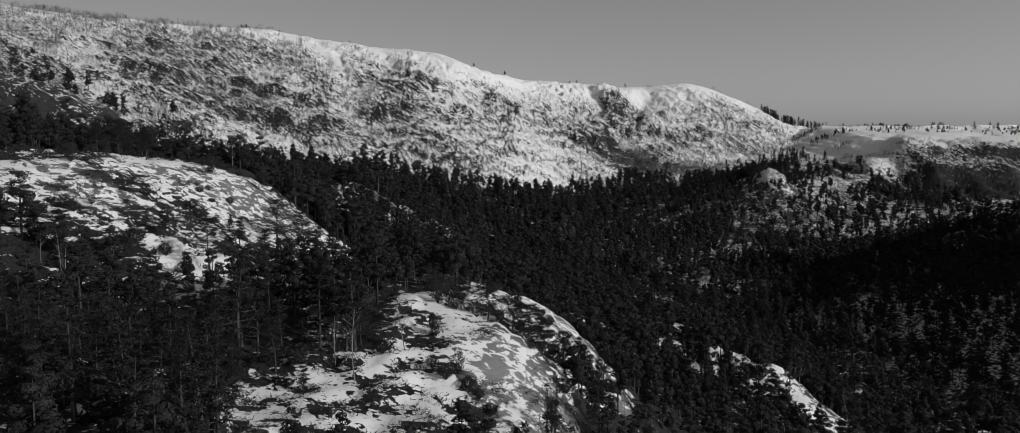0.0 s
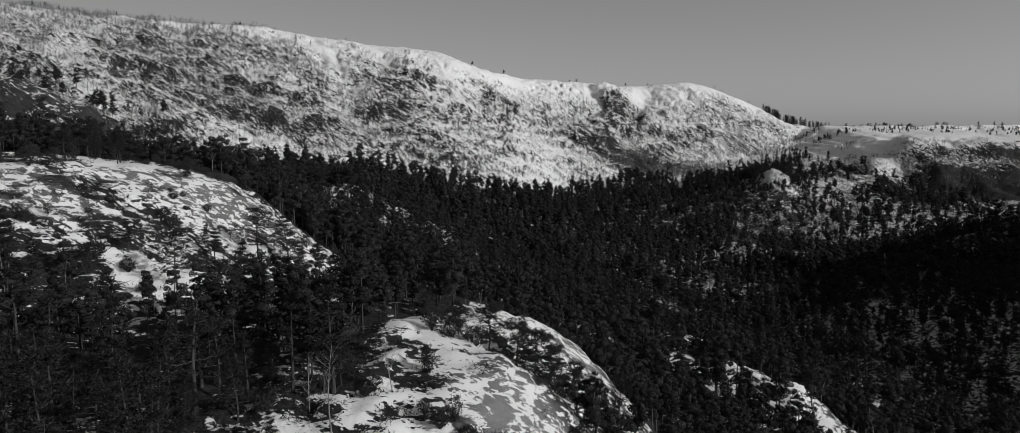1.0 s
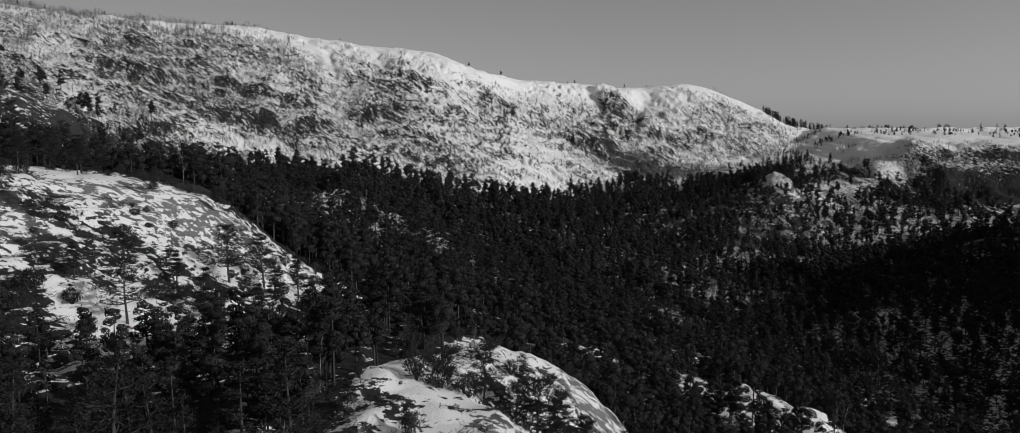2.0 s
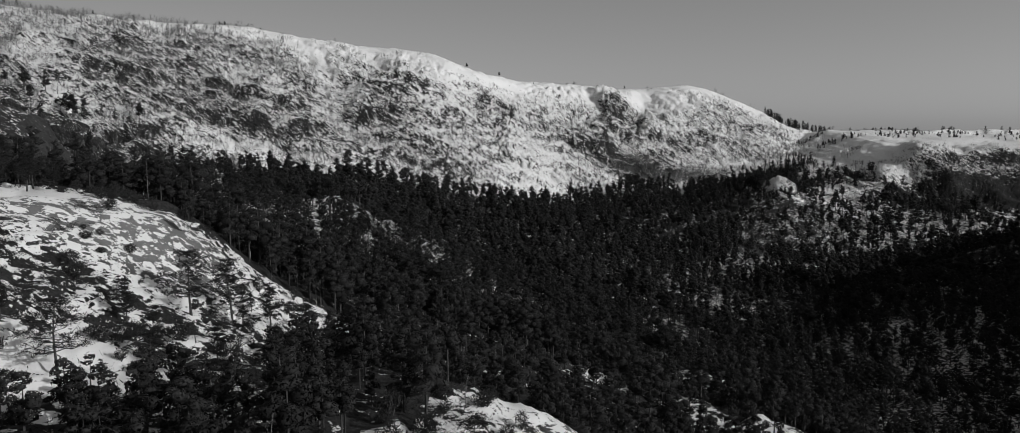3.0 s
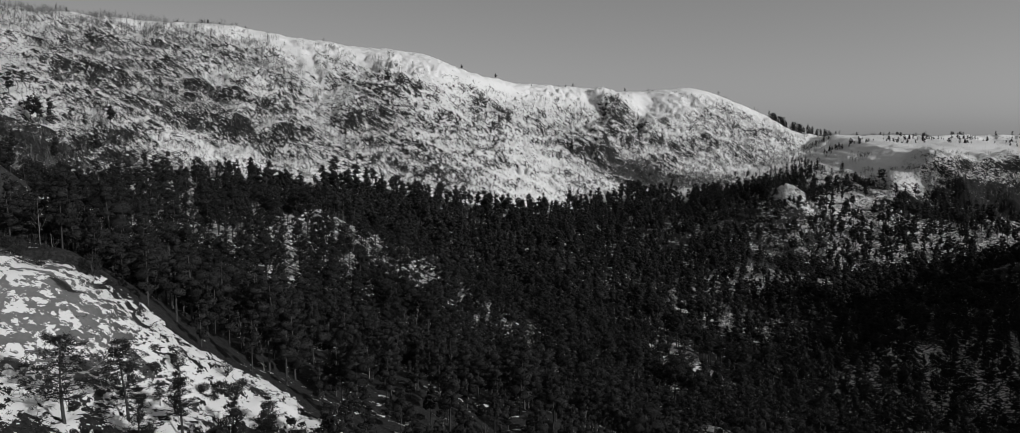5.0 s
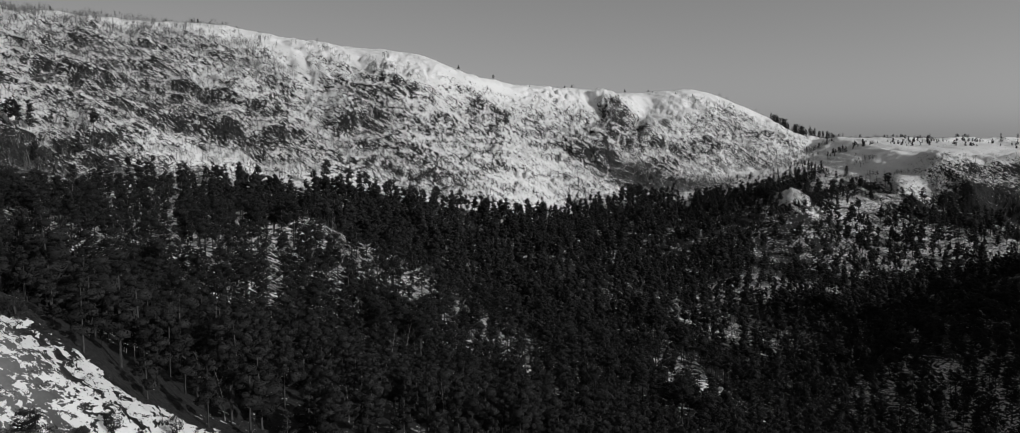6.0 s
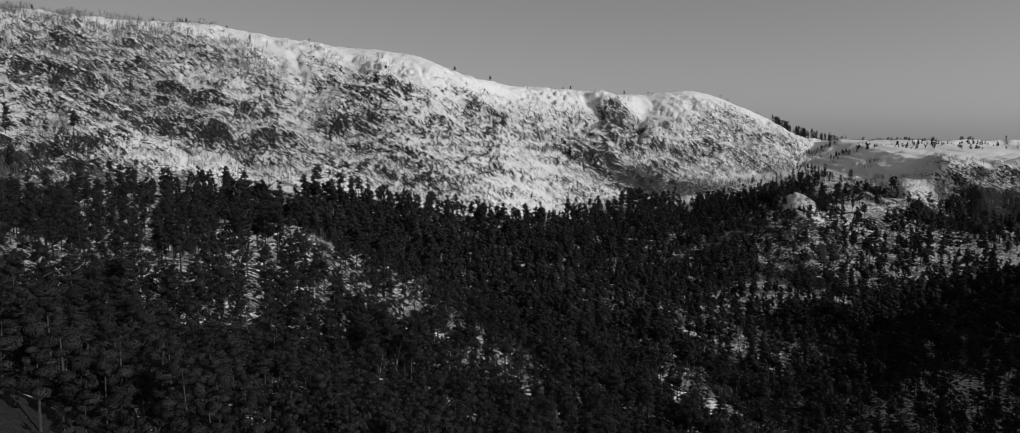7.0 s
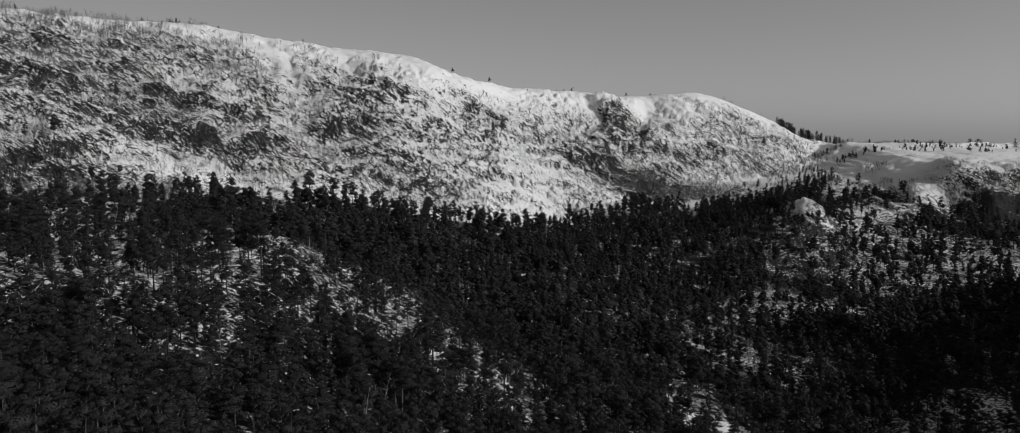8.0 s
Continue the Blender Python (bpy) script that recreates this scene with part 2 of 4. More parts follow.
# Cross-sections of the valley: how far along, then across and height.
# Right of about x = 300 the nearer sections rise out of view to cast shade.
SECTIONS = [
    (-200, [-500, -150, -60, 0, 60, 120, 200, 330, 420, 480], [30, -10, -25, -38, -60, -80, -80, -10, 40, 46]),
    (0, [-500, -150, -80, -40, 0, 30, 60, 100, 160, 260, 340, 420, 480], [60, 5, -8, -24, -29, -42, -58, -76, -84, -60, -5, 44, 50]),
    (58, [-500, -150, -90, -60, -40, -20, -8, 0, 6, 14, 30, 60, 100, 160, 260, 340, 420, 480], [65, 8, -4, -13, -19, -20, -21.5, -23.5, -27.5, -36, -48, -62, -77, -84, -62, -4, 44, 52]),
    (75, [-500, -150, -90, -60, -40, -13, -7, -2.4, 3, 8, 15, 30, 60, 100, 160, 260, 340, 420, 480], [65, 8, -3, -13, -19, -18, -18.8, -19.6, -23, -29, -37, -48, -62, -77, -84, -62, -4, 44, 52]),
    (95, [-500, -150, -90, -60, -45, -30, -13, -4, 3, 7, 12, 20, 40, 70, 110, 160, 260, 340, 420, 480], [65, 10, -2, -9.5, -14, -19, -18.6, -20, -22.5, -25, -30, -37, -48.5, -62, -77, -83, -62, -4, 44, 52]),
    (114, [-500, -150, -90, -66, -60, -50, -42, -36, -25, -10, 5, 20, 44, 70, 110, 160, 260, 340, 420, 480], [65, 8, -3, -4.6, -5.4, -10, -14.5, -18, -23, -28, -34, -41, -48.5, -61, -77, -82, -62, -4, 44, 52]),
    (134, [-500, -150, -100, -72, -54, -45, -40, -33, -25, -10, 15, 33, 50, 90, 130, 170, 260, 340, 420, 480], [65, 8, -4, -5, -6.5, -9.5, -13, -19.3, -25, -32, -41, -47, -50.5, -71, -80, -81, -60, -4, 44, 52]),
    (165, [-500, -160, -110, -80, -60, -40, -20, 15, 33, 50, 80, 110, 170, 260, 340, 420, 480], [65, 6, -6, -12, -17, -24, -31, -42, -49, -53, -69, -79, -80, -58, -4, 44, 52]),
    (230, [-500, -220, -150, -110, -93, -60, -30, 0, 50, 90, 130, 165, 230, 300, 400, 470], [70, 12, -4, -14, -22, -33, -44, -56, -73, -82, -82, -75, -60, -22, 38, 48]),
    (300, [-500, -230, -150, -105, -66, -48, -30, -6, 30, 66, 90, 130, 165, 230, 300, 400, 470], [70, 5, -19, -25, -28, -36, -47, -59, -71, -79, -83, -80, -71.5, -64, -36, 28, 40]),
    (335, [-500, -240, -160, -110, -68, -50, -30, -6, 30, 67, 90, 130, 165, 226, 300, 400, 470], [70, 2, -21, -25, -29, -36, -47, -59, -71, -80, -85, -82, -75, -70, -40, 18, 35]),
    (400, [-500, -250, -183, -140, -90, -40, 0, 50, 103, 130, 188, 225, 262, 320, 400, 500], [70, 8, -15, -21, -30, -45, -57, -73, -81, -79, -73, -60, -49, -26, 0, 20]),
    (450, [-500, -250, -150, -80, 0, 60, 103, 147, 190, 235, 300, 400, 500], [70, 15, -13, -28, -50, -68, -80, -73.5, -78, -79, -74, -50, -30]),
    (490, [-500, -250, -150, -60, 0, 60, 90, 135, 172, 220, 300, 400, 500], [70, 25, -10, -28, -48, -62, -73, -73, -83, -79, -74, -58, -40]),
    (530, [-500, -250, -100, 0, 69, 115, 150, 185, 220, 300, 400, 500], [70, 25, -22, -47, -60, -62, -64, -60, -70, -68, -62, -52]),
    (562, [-500, -250, -100, 0, 60, 115, 150, 185, 215, 250, 316, 400, 500], [70, 25, -20, -46, -54, -55, -51, -43, -54, -60, -64, -62, -56]),
    (640, [-500, 0, 60, 150, 220, 272, 330, 400, 500], [70, -46, -46, -46, -43, -38, -40, -40, -40]),
    (710, [-500, 0, 60, 150, 230, 272, 330, 400, 500], [70, -44, -41, -38, -34, -30, -28, -25, -25]),
    (900, [-500, 0, 150, 300, 500], [40, -30, -28, -26, -30]),
]
# The snowy mountain: across, then the crest's and the foot's distance and height.
CREST_X = [-520, -400, -320, -272, -225, -178, -140, -105, -70, -42, -22, 10, 60, 110, 140, 185, 225, 262, 310, 345, 420, 520]
CREST_Y = [440, 450, 470, 490, 530, 578, 600, 620, 622, 615, 628, 690, 760, 800, 812, 825, 840, 855, 880, 890, 890, 890]
CREST_Z = [98, 90, 75, 66, 64.5, 65.5, 61, 57.5, 54.5, 48, 39, 36, 36, 33, 34.5, 37.5, 27, 13.5, -5, -10, -12, -14]
FOOT_X = [-520, -300, -230, -183, -146, -90, -40, 0, 45, 100, 150, 200, 260, 310, 400, 520]
FOOT_Y = [250, 300, 350, 400, 448, 490, 520, 556, 602, 660, 708, 735, 760, 795, 830, 840]
FOOT_Z = [20, 5, -6, -10, -10, -18, -32, -43, -42, -36, -30, -28, -30, -30, -30, -32]


def mountain(x, y):
    yc, zc = hermite(CREST_X, CREST_Y, x), hermite(CREST_X, CREST_Z, x)
    yf, zf = hermite(FOOT_X, FOOT_Y, x), hermite(FOOT_X, FOOT_Z, x)
    u = (y - yf) / (yc - yf)
    v = np.clip(u, 0, 1)
    rise = 1.35 * v - 0.1 * v**2 - 0.25 * v**4
    z = zf + (zc - zf) * rise
    z = np.where(u < 0, zf + (y - yf) * 0.9, z)
    over = np.maximum(y - yc, 0)
    return np.where(u > 1, zc - 0.02 * over - 0.0011 * over**2 * (over < 250) - (over >= 250) * (68.75 + 0.3 * (over - 250)), z)


def brow(x, y):
    """The flat-topped hill with a broken cliff below its edge."""
    edge = 618 + 14 * waves(x / 70, 0 * x, 5) + 7 * waves(x / 24, y / 40, 6) + 0.16 * (x - 300)
    top = -20.5 - 0.02 * np.abs(x - 330) + 0.082 * np.maximum(y - edge, 0) * (y < 840) - 0.5 * np.maximum(310 - x, 0)
    top = np.where(y - edge > 150, -7.5 - 0.05 * (y - edge - 150) - 0.5 * np.maximum(310 - x, 0), top)
    fall = np.maximum(edge - y, 0)
    return top - hermite([0, 7, 13, 24, 31, 48, 140], [0, 3, 11, 17, 26, 38, 72], fall) - smooth(900, 1100, y) * 60


def dome(x, y, cx, cy, turn, a, b, height, power=2.0):
    """A rounded knob that lies on the slope."""
    c, s = math.cos(radians(turn)), math.sin(radians(turn))
    u, v = ((x - cx) * c + (y - cy) * s) / a, (-(x - cx) * s + (y - cy) * c) / b
    r = np.sqrt(u * u + v * v)
    return height * (1 - smooth(0, 1, r**power))


def groove(x, y, a, b, width, depth):
    """A gully from a down to b."""
    ax, ay, dx, dy = a[0], a[1], b[0] - a[0], b[1] - a[1]
    u = np.clip(((x - ax) * dx + (y - ay) * dy) / (dx * dx + dy * dy), 0, 1)
    off = np.hypot(x - ax - u * dx, y - ay - u * dy)
    return depth * np.exp(-((off / width) ** 2)) * smooth(0, 0.5, u) * (1 - 0.6 * smooth(0.8, 1, u))


def bluff(x, y, a, b, height, width, wobble):
    """A rock step along the line from a to b, higher on the left of that way: its height at x, y and how near its face is (0 to 1)."""
    dx, dy = b[0] - a[0], b[1] - a[1]
    long = math.hypot(dx, dy)
    u = ((x - a[0]) * dx + (y - a[1]) * dy) / long
    d = (-(x - a[0]) * dy + (y - a[1]) * dx) / long + wobble
    ends = smooth(-4, 8, u) * (1 - smooth(long - 8, long + 4, u))
    step = height * smooth(-width / 2, width / 2, d) * (1 - smooth(width, 34, d))
    return step * ends, ends * np.exp(-((d / (0.75 * width)) ** 2))


# Rock steps on the mountain: from, to, height, width of the face.
BLUFFS = [((84, 730), (128, 748), 7, 6), ((92, 716), (122, 730), 5, 5), ((38, 640), (90, 652), 6, 5), ((78, 696), (108, 688), 6, 5), ((62, 664), (92, 672), 5, 5),
          ((120, 712), (168, 726), 6, 5), ((-165, 474), (-120, 496), 5, 5), ((-152, 458), (-112, 480), 4, 5), ((-98, 508), (-62, 536), 5, 5),
          ((-70, 560), (-30, 574), 4, 5), ((-20, 590), (20, 628), 4, 5), ((-128, 520), (-96, 548), 4, 5), ((-215, 430), (-180, 452), 5, 5)]


def bluffs(x, y):
    rise, face = 0 * x, 0 * x
    if np.max(y) < 400:
        return rise, face
    wobble = 7.0 * rough(x, y, 15, 4, 211, 0.6)
    for row in BLUFFS:
        up, near = bluff(x, y, *row, wobble)
        rise, face = rise + up, np.maximum(face, near)
    return rise, face


def land(x, y):
    """The height of the ground without its fine relief."""
    x, y = np.asarray(x, float), np.asarray(y, float)
    at = np.array([s[0] for s in SECTIONS], float)
    xc, yc = np.clip(x, -500, 500), np.clip(y, at[0], at[-1])
    rows = np.array([hermite(s[1], s[2], xc) if s[1][-1] >= 500 else hermite(s[1] + [500], s[2] + [s[2][-1] + 4], xc) for s in SECTIONS])
    slope = np.diff(rows, axis=0) / np.diff(at).reshape(-1, *[1] * x.ndim)
    m = np.zeros_like(rows)
    for k in range(1, len(at) - 1):
        p, q = slope[k - 1], slope[k]
        m[k] = np.where(p * q > 0, 2 * p * q / np.where(np.abs(p + q) < 1e-9, 1, p + q), 0)
    i = np.clip(np.searchsorted(at, yc) - 1, 0, len(at) - 2)
    take = lambda a, k: np.take_along_axis(a, k[None], 0)[0]
    h = np.diff(at)[i]
    u = (yc - at[i]) / h
    z = (take(rows, i) * (1 + 2 * u) * (1 - u) ** 2 + h * take(m, i) * u * (1 - u) ** 2
         + take(rows, i + 1) * u * u * (3 - 2 * u) + h * take(m, i + 1) * u * u * (u - 1))
    top = 5.0 - 0.45 * (x + 116) + 2.0 * rough(x, y, 18, 3, 15)                # bare buttress above the forest
    z += np.maximum(np.minimum(top, 30) - z, 0) * smooth(190, 212, y + 5 * waves(x / 14, y / 14, 16)) * (1 - smooth(214, 244, y)) * smooth(-97, -112, x + 3 * waves(y / 9, x / 9, 17))
    z += dome(x, y, 4, 81, 10, 9, 5, -3.0)                    # dip behind the slab
    z += dome(x, y, 48, 147, 25, 14, 26, 2.6) * (1 + 0.6 * rough(x, y, 9, 3, 33))                # knobs on the forest slope
    z += dome(x, y, 44, 199, 0, 15, 16, 9)
    z += dome(x, y, 33, 166, 20, 6, 9, 2.5)
    z += dome(x, y, -66, 338, 30, 14, 16, 3)
    z += dome(x, y, 187, 562, 35, 12, 19, 3.2, 1.3) * (1 + 0.9 * rough(x, y, 9, 4, 35, 0.6))
    peak = mountain(x, y)
    peak = peak + groove(x, y, (150, 812), (102, 712), 11, -9) + groove(x, y, (98, 770), (40, 640), 10, -6)
    peak = peak + groove(x, y, (-60, 618), (-18, 545), 16, -5) + groove(x, y, (-150, 590), (-95, 500), 14, -5)
    z += dome(x, y, 445, 145, 0, 160, 165, 16, 1.6) * (1 + 0.25 * rough(x, y, 34, 4, 19))   # unseen hill, added beyond the view's right edge to shade the valley
    hill = smooth_max(peak, brow(x, y), 5) + bluffs(x, y)[0]
    z = smooth_max(z, hill, 6)
    far = smooth(900, 1500, np.hypot(x, y - 300)) 
    return z * (1 - far) + far * (-170 + 25 * rough(x, y, 900, 3, 41))


def smooth_max(a, b, k):
    h = np.clip(0.5 + 0.5 * (a - b) / k, 0, 1)
    return b * (1 - h) + a * h + k * h * (1 - h)
# ---- the ground, one sheet from under the camera to the horizon ----
def slabs(x, y):
    """Where smooth bare rock comes through the snow: 0 to 1."""
    b = dome(x, y, 1.8, 64, 25, 7, 13, 1.0, 3)
    b = np.maximum(b, dome(x, y, 9, 90, 30, 5, 11, 0.8, 3))
    b = np.maximum(b, dome(x, y, -49, 126, 15, 18, 12, 0.75, 3))
    b = np.maximum(b, dome(x, y, -62, 104, 0, 16, 9, 0.55, 3))
    b = np.maximum(b, dome(x, y, -116, 212, 10, 26, 36, 0.15, 4))
    b = np.maximum(b, dome(x, y, 50, 142, 25, 7, 16, 0.25, 3))
    return np.clip(b, 0, 1)


def knolls(x, y):
    """Open knolls, where only heather and single trees grow: 0 to 1."""
    k = np.maximum(dome(x, y, -10, 56, 0, 17, 13, 1.0, 4), dome(x, y, -3, 72, 10, 12.5, 18, 1.0, 4))
    k = np.maximum(k, dome(x, y, 4, 90, 25, 15, 13, 1.0, 4))
    k = np.maximum(k, dome(x, y, -53, 118, -38, 33, 22, 1.0, 4))
    k = np.maximum(k, dome(x, y, -60, 100, 15, 24, 17, 1.0, 4))
    k = np.maximum(k, dome(x, y, -31, 89, 0, 17, 12, 1.0, 4))
    k = np.maximum(k, dome(x, y, -32, 128, -30, 14, 24, 1.0, 4))
    k = np.maximum(k, dome(x, y, -23, 112, 0, 12, 14, 0.8, 4))
    k = np.maximum(k, dome(x, y, -36, 106, 0, 24, 20, 1.0, 4))
    k = np.maximum(k, dome(x, y, -122, 214, 0, 26, 24, 1.0, 4))
    k = np.maximum(k, dome(x, y, -42, 136.5, 20, 10, 4.5, 1.0, 4))
    k = k * (1 - dome(x, y, -30, 75, 0, 18, 12, 1.0, 5))
    return np.clip(k, 0, 1)


def craggy(x, y, z):
    """Mountain sides and cliffs: 0 to 1."""
    high = smooth(0, 12, np.maximum(mountain(x, y), brow(x, y)) + bluffs(x, y)[0] - z + 12)
    flank = smooth(225, 245, x) * (1 - smooth(290, 312, x)) * smooth(625, 650, y) * (brow(x, y) > mountain(x, y))
    high = high * (1 - 0.35 * flank)
    high = high * (1 - 0.75 * smooth(632, 660, y) * smooth(285, 300, x) * (brow(x, y) > mountain(x, y)))
    high = np.maximum(high, 0.8 * dome(x, y, 187, 560, 35, 16, 22, 1.0))
    high = np.maximum(high, 0.7 * dome(x, y, -134, 222, 0, 46, 40, 1.0, 4))
    return high * (1 - 0.88 * smooth(-55, 0, y - hermite(CREST_X, CREST_Y, x)))


def heights(x, y):
    """Height of the ground with ledges and hummocks."""
    z = land(x, y)
    high = craggy(x, y, z)
    u, v = x * 0.9 - z * 0.45, z * 1.3 + y * 0.3 + x * 0.5
    ledge = 1 - np.abs(rough(u / 11, v / 5, 1.0, 3, 3, 0.55))
    ribs = 3.4 * (1 - 2 * np.abs(waves((x + 0.5 * z) / 27, (y - z) / 75, 23))) + 1.4 * (1 - 2 * np.abs(waves((x + 0.6 * z) / 9, (y - z) / 26, 24)))
    small = 1 - np.abs(rough(u / 7, v / 3.4, 1.0, 2, 7))
    crag = rough(u / 46, v / 26, 1.0, 4, 11)
    z = z + high * (1 - 0.3 * smooth(250, 290, x)) * (2.9 * (ledge - 0.62) + 1.8 * (small - 0.6) + ribs + 4.5 * crag)
    # broken steps
    step = 3.2 + 0 * z
    t = z / step + 0.9 * rough(x, y, 30, 3, 21)
    fr = t - np.floor(t)
    z = z + 0.35 * high * step * (smooth(0.25, 0.75, fr) - fr)
    t = (z + 0.38 * x) / 6.5 + 0.9 * rough(x, y, 30, 4, 25)
    fr = t - np.floor(t)
    z = z + 0.6 * high * 6.5 * (smooth(0.3, 0.62, fr) - fr)
    low = 1 - high
    k, b = knolls(x, y), slabs(x, y)
    z = z + low * (1 - k) * (1.2 * rough(x, y, 26, 4, 31))
    z = z + low * (1 - 0.7 * b) * 0.45 * rough(x, y, 6.5, 4, 51)
    hum = rough(x, y, 11, 3, 61)
    z = z + low * k * (1 - 0.7 * b) * (0.7 * hum)
    t = z / 1.3 + 0.8 * rough(x, y, 9, 3, 71)
    fr = t - np.floor(t)
    z = z + low * k * (1 - 0.75 * b) * 0.75 * 1.3 * (smooth(0.3, 0.7, fr) - fr)
    return z


def scrubby(x, y):
    """Mountain side under birch scrub: 0 to 1."""
    foot, crest = hermite(FOOT_X, FOOT_Y, x), hermite(CREST_X, CREST_Y, x)
    u = (y - foot) / (crest - foot)
    a = rough(x, y, 60, 3, 101)
    s = smooth(-0.3, 0.0, u) * (0.62 + 0.75 * a) * (1 - 0.9 * smooth(0.35, 0.75, u)) + (0.7 + 0.5 * a) * smooth(-90, -170, x) * (1 - smooth(0.7, 0.95, u)) * (u > -0.3)
    s = s + (0.6 + a) * dome(x, y, 215, 770, 0, 70, 55, 1.0) + 0.5 * dome(x, y, 110, 690, 0, 60, 50, 1.0)
    s = s + (0.9 + a) * dome(x, y, -225, 478, 15, 70, 34, 1.0) + (0.4 + a) * dome(x, y, -170, 430, 40, 60, 30, 1.0)
    return np.clip(s, 0, 1)


def heath_bed(x, y):
    """Where heather and dwarf shrubs take hold."""
    clear = np.maximum(dome(x, y, -34, 131, -30, 13, 22, 1.0), np.maximum(dome(x, y, -35, 95, 10, 9, 7, 1.6, 4), np.maximum(dome(x, y, -64, 128, 0, 13, 8, 1.4, 4), np.maximum(dome(x, y, 6, 92, 25, 14, 12, 1.3, 4), dome(x, y, -9, 81, 0, 10, 7, 1.2, 4)))))
    return 0.7 * rough(x * 0.7, y, 6, 3, 111) + 0.8 * rough(x * 0.6, y, 2.4, 2, 121) + 0.1 - 0.7 * clear


def drifted(x, y):
    """Where snow lies deeper (above 0) or was blown and slid away (below 0)."""
    foot, crest = hermite(FOOT_X, FOOT_Y, x), hermite(CREST_X, CREST_Y, x)
    u = (y - foot) / (crest - foot)
    d = 1.0 * smooth(0.5, 0.95, u) * (1 - 0.5 * smooth(-180, -260, x)) - 0.12 * scrubby(x, y) + (0.22 * rough(x, y, 70, 3, 141) + 0.14 * rough(x, y, 22, 3, 143)) * (u > -0.2)
    d = d - 0.35 * dome(x, y, 92, 715, 35, 52, 24, 1.0) - 0.14 * dome(x, y, -135, 482, 32, 62, 17, 1.0) + 0.5 * dome(x, y, 150, 780, 0, 40, 30, 1.0) - 0.2 * dome(x, y, -95, 560, -35, 70, 22, 1.0) - 0.1 * dome(x, y, -150, 480, 0, 60, 30, 1.0)
    d = d + 0.4 * dome(x, y, 22, 600, 0, 25, 40, 1.0) - 0.5 * dome(x, y, 365, 600, 8, 110, 30, 1.0, 3) - 0.3 * dome(x, y, -200, 385, 40, 70, 34, 1.0) + 0.6 * dome(x, y, -140, 447, 35, 40, 12, 1.0)
    d = d + 0.4 * smooth(225, 245, x) * (1 - smooth(300, 325, x)) * smooth(625, 650, y) * (brow(x, y) > mountain(x, y))
    d = d + 0.12 * dome(x, y, 187, 560, 35, 14, 20, 1.0) - 0.12 * dome(x, y, 100, 722, 20, 34, 20, 1.0) - 0.22 * dome(x, y, 66, 655, 15, 36, 15, 1.0) - 0.2 * dome(x, y, -128, 222, 0, 40, 40, 1.0, 4)
    d = d - 0.06 * dome(x, y, -49, 127, 15, 19, 12, 1.0, 3) + 0.45 * dome(x, y, -9.5, 107, 0, 7, 5, 1.0, 4) + 0.45 * dome(x, y, 17, 166, 0, 5, 5, 1.0, 4)
    d = d + 0.5 * dome(x, y, -35, 95, 10, 9, 7, 1.0, 4) + 0.5 * dome(x, y, -64, 128, 0, 13, 8, 1.0, 4)
    return d * np.where(u > -0.3, 0.5, 1.0) - 0.05 * bluffs(x, y)[1]


def spaced(*runs):
    """Grid lines: from, to, spacing."""
    return np.unique(np.concatenate([np.arange(a, b, s) for a, b, s in runs]).round(3))


def sheet(name, xs, ys, mat):
    x, y = np.meshgrid(xs, ys)
    z = heights(x, y)
    n, k = len(xs), len(ys)
    mesh = bpy.data.meshes.new(name)
    mesh.vertices.add(n * k)
    mesh.vertices.foreach_set("co", np.stack([x, y, z], -1).astype(np.float32).ravel())
    i = (np.arange(k - 1)[:, None] * n + np.arange(n - 1)).ravel()
    quads = np.stack([i, i + 1, i + n + 1, i + n], -1).astype(np.int32)
    mesh.loops.add(quads.size)
    mesh.loops.foreach_set("vertex_index", quads.ravel())
    mesh.polygons.add(len(quads))
    mesh.polygons.foreach_set("loop_start", np.arange(0, quads.size, 4, dtype=np.int32))
    mesh.polygons.foreach_set("use_smooth", np.ones(len(quads), bool))
    mesh.update(calc_edges=True)
    wood = forest(x, y)
    # wood and valley floor: undergrowth plus painted shade of the trees; elsewhere growth only
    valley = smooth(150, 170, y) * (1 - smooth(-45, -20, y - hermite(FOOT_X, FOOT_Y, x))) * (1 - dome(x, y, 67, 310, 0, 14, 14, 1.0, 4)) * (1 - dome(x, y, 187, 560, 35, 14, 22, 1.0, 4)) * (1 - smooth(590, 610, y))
    for key, value in (("bare", slabs(x, y)), ("brush_shade", np.clip(np.maximum(wood**2 * np.clip(0.95 + 0.45 * rough(x, y, 13, 3, 161), 0.35, 1.0), 0.45 * valley) + 0.75 * dome(x, y, 140, 668, 18, 85, 30, 1.0) + 0.12 * smooth(225, 260, x) * smooth(540, 560, y) * (1 - smooth(585, 600, y)) + (0.18 + 0.1 * smooth(-110, -170, x)) * scrubby(x, y) + 0.62 * smooth(0.1, 0.4, knolls(x, y)) * (y < 150) * smooth(-0.35, 0.25, heath_bed(x, y) - 0.9 * slabs(x, y)), 0, 1)), ("crag", np.maximum(craggy(x, y, z), 0.4 * smooth(520, 600, y) * (1 - smooth(225, 245, x)))), ("drift", drifted(x, y))):
        mesh.attributes.new(key, "FLOAT", "POINT").data.foreach_set("value", value.astype(np.float32).ravel())
    mesh.materials.append(mat)
    return new(name, mesh)


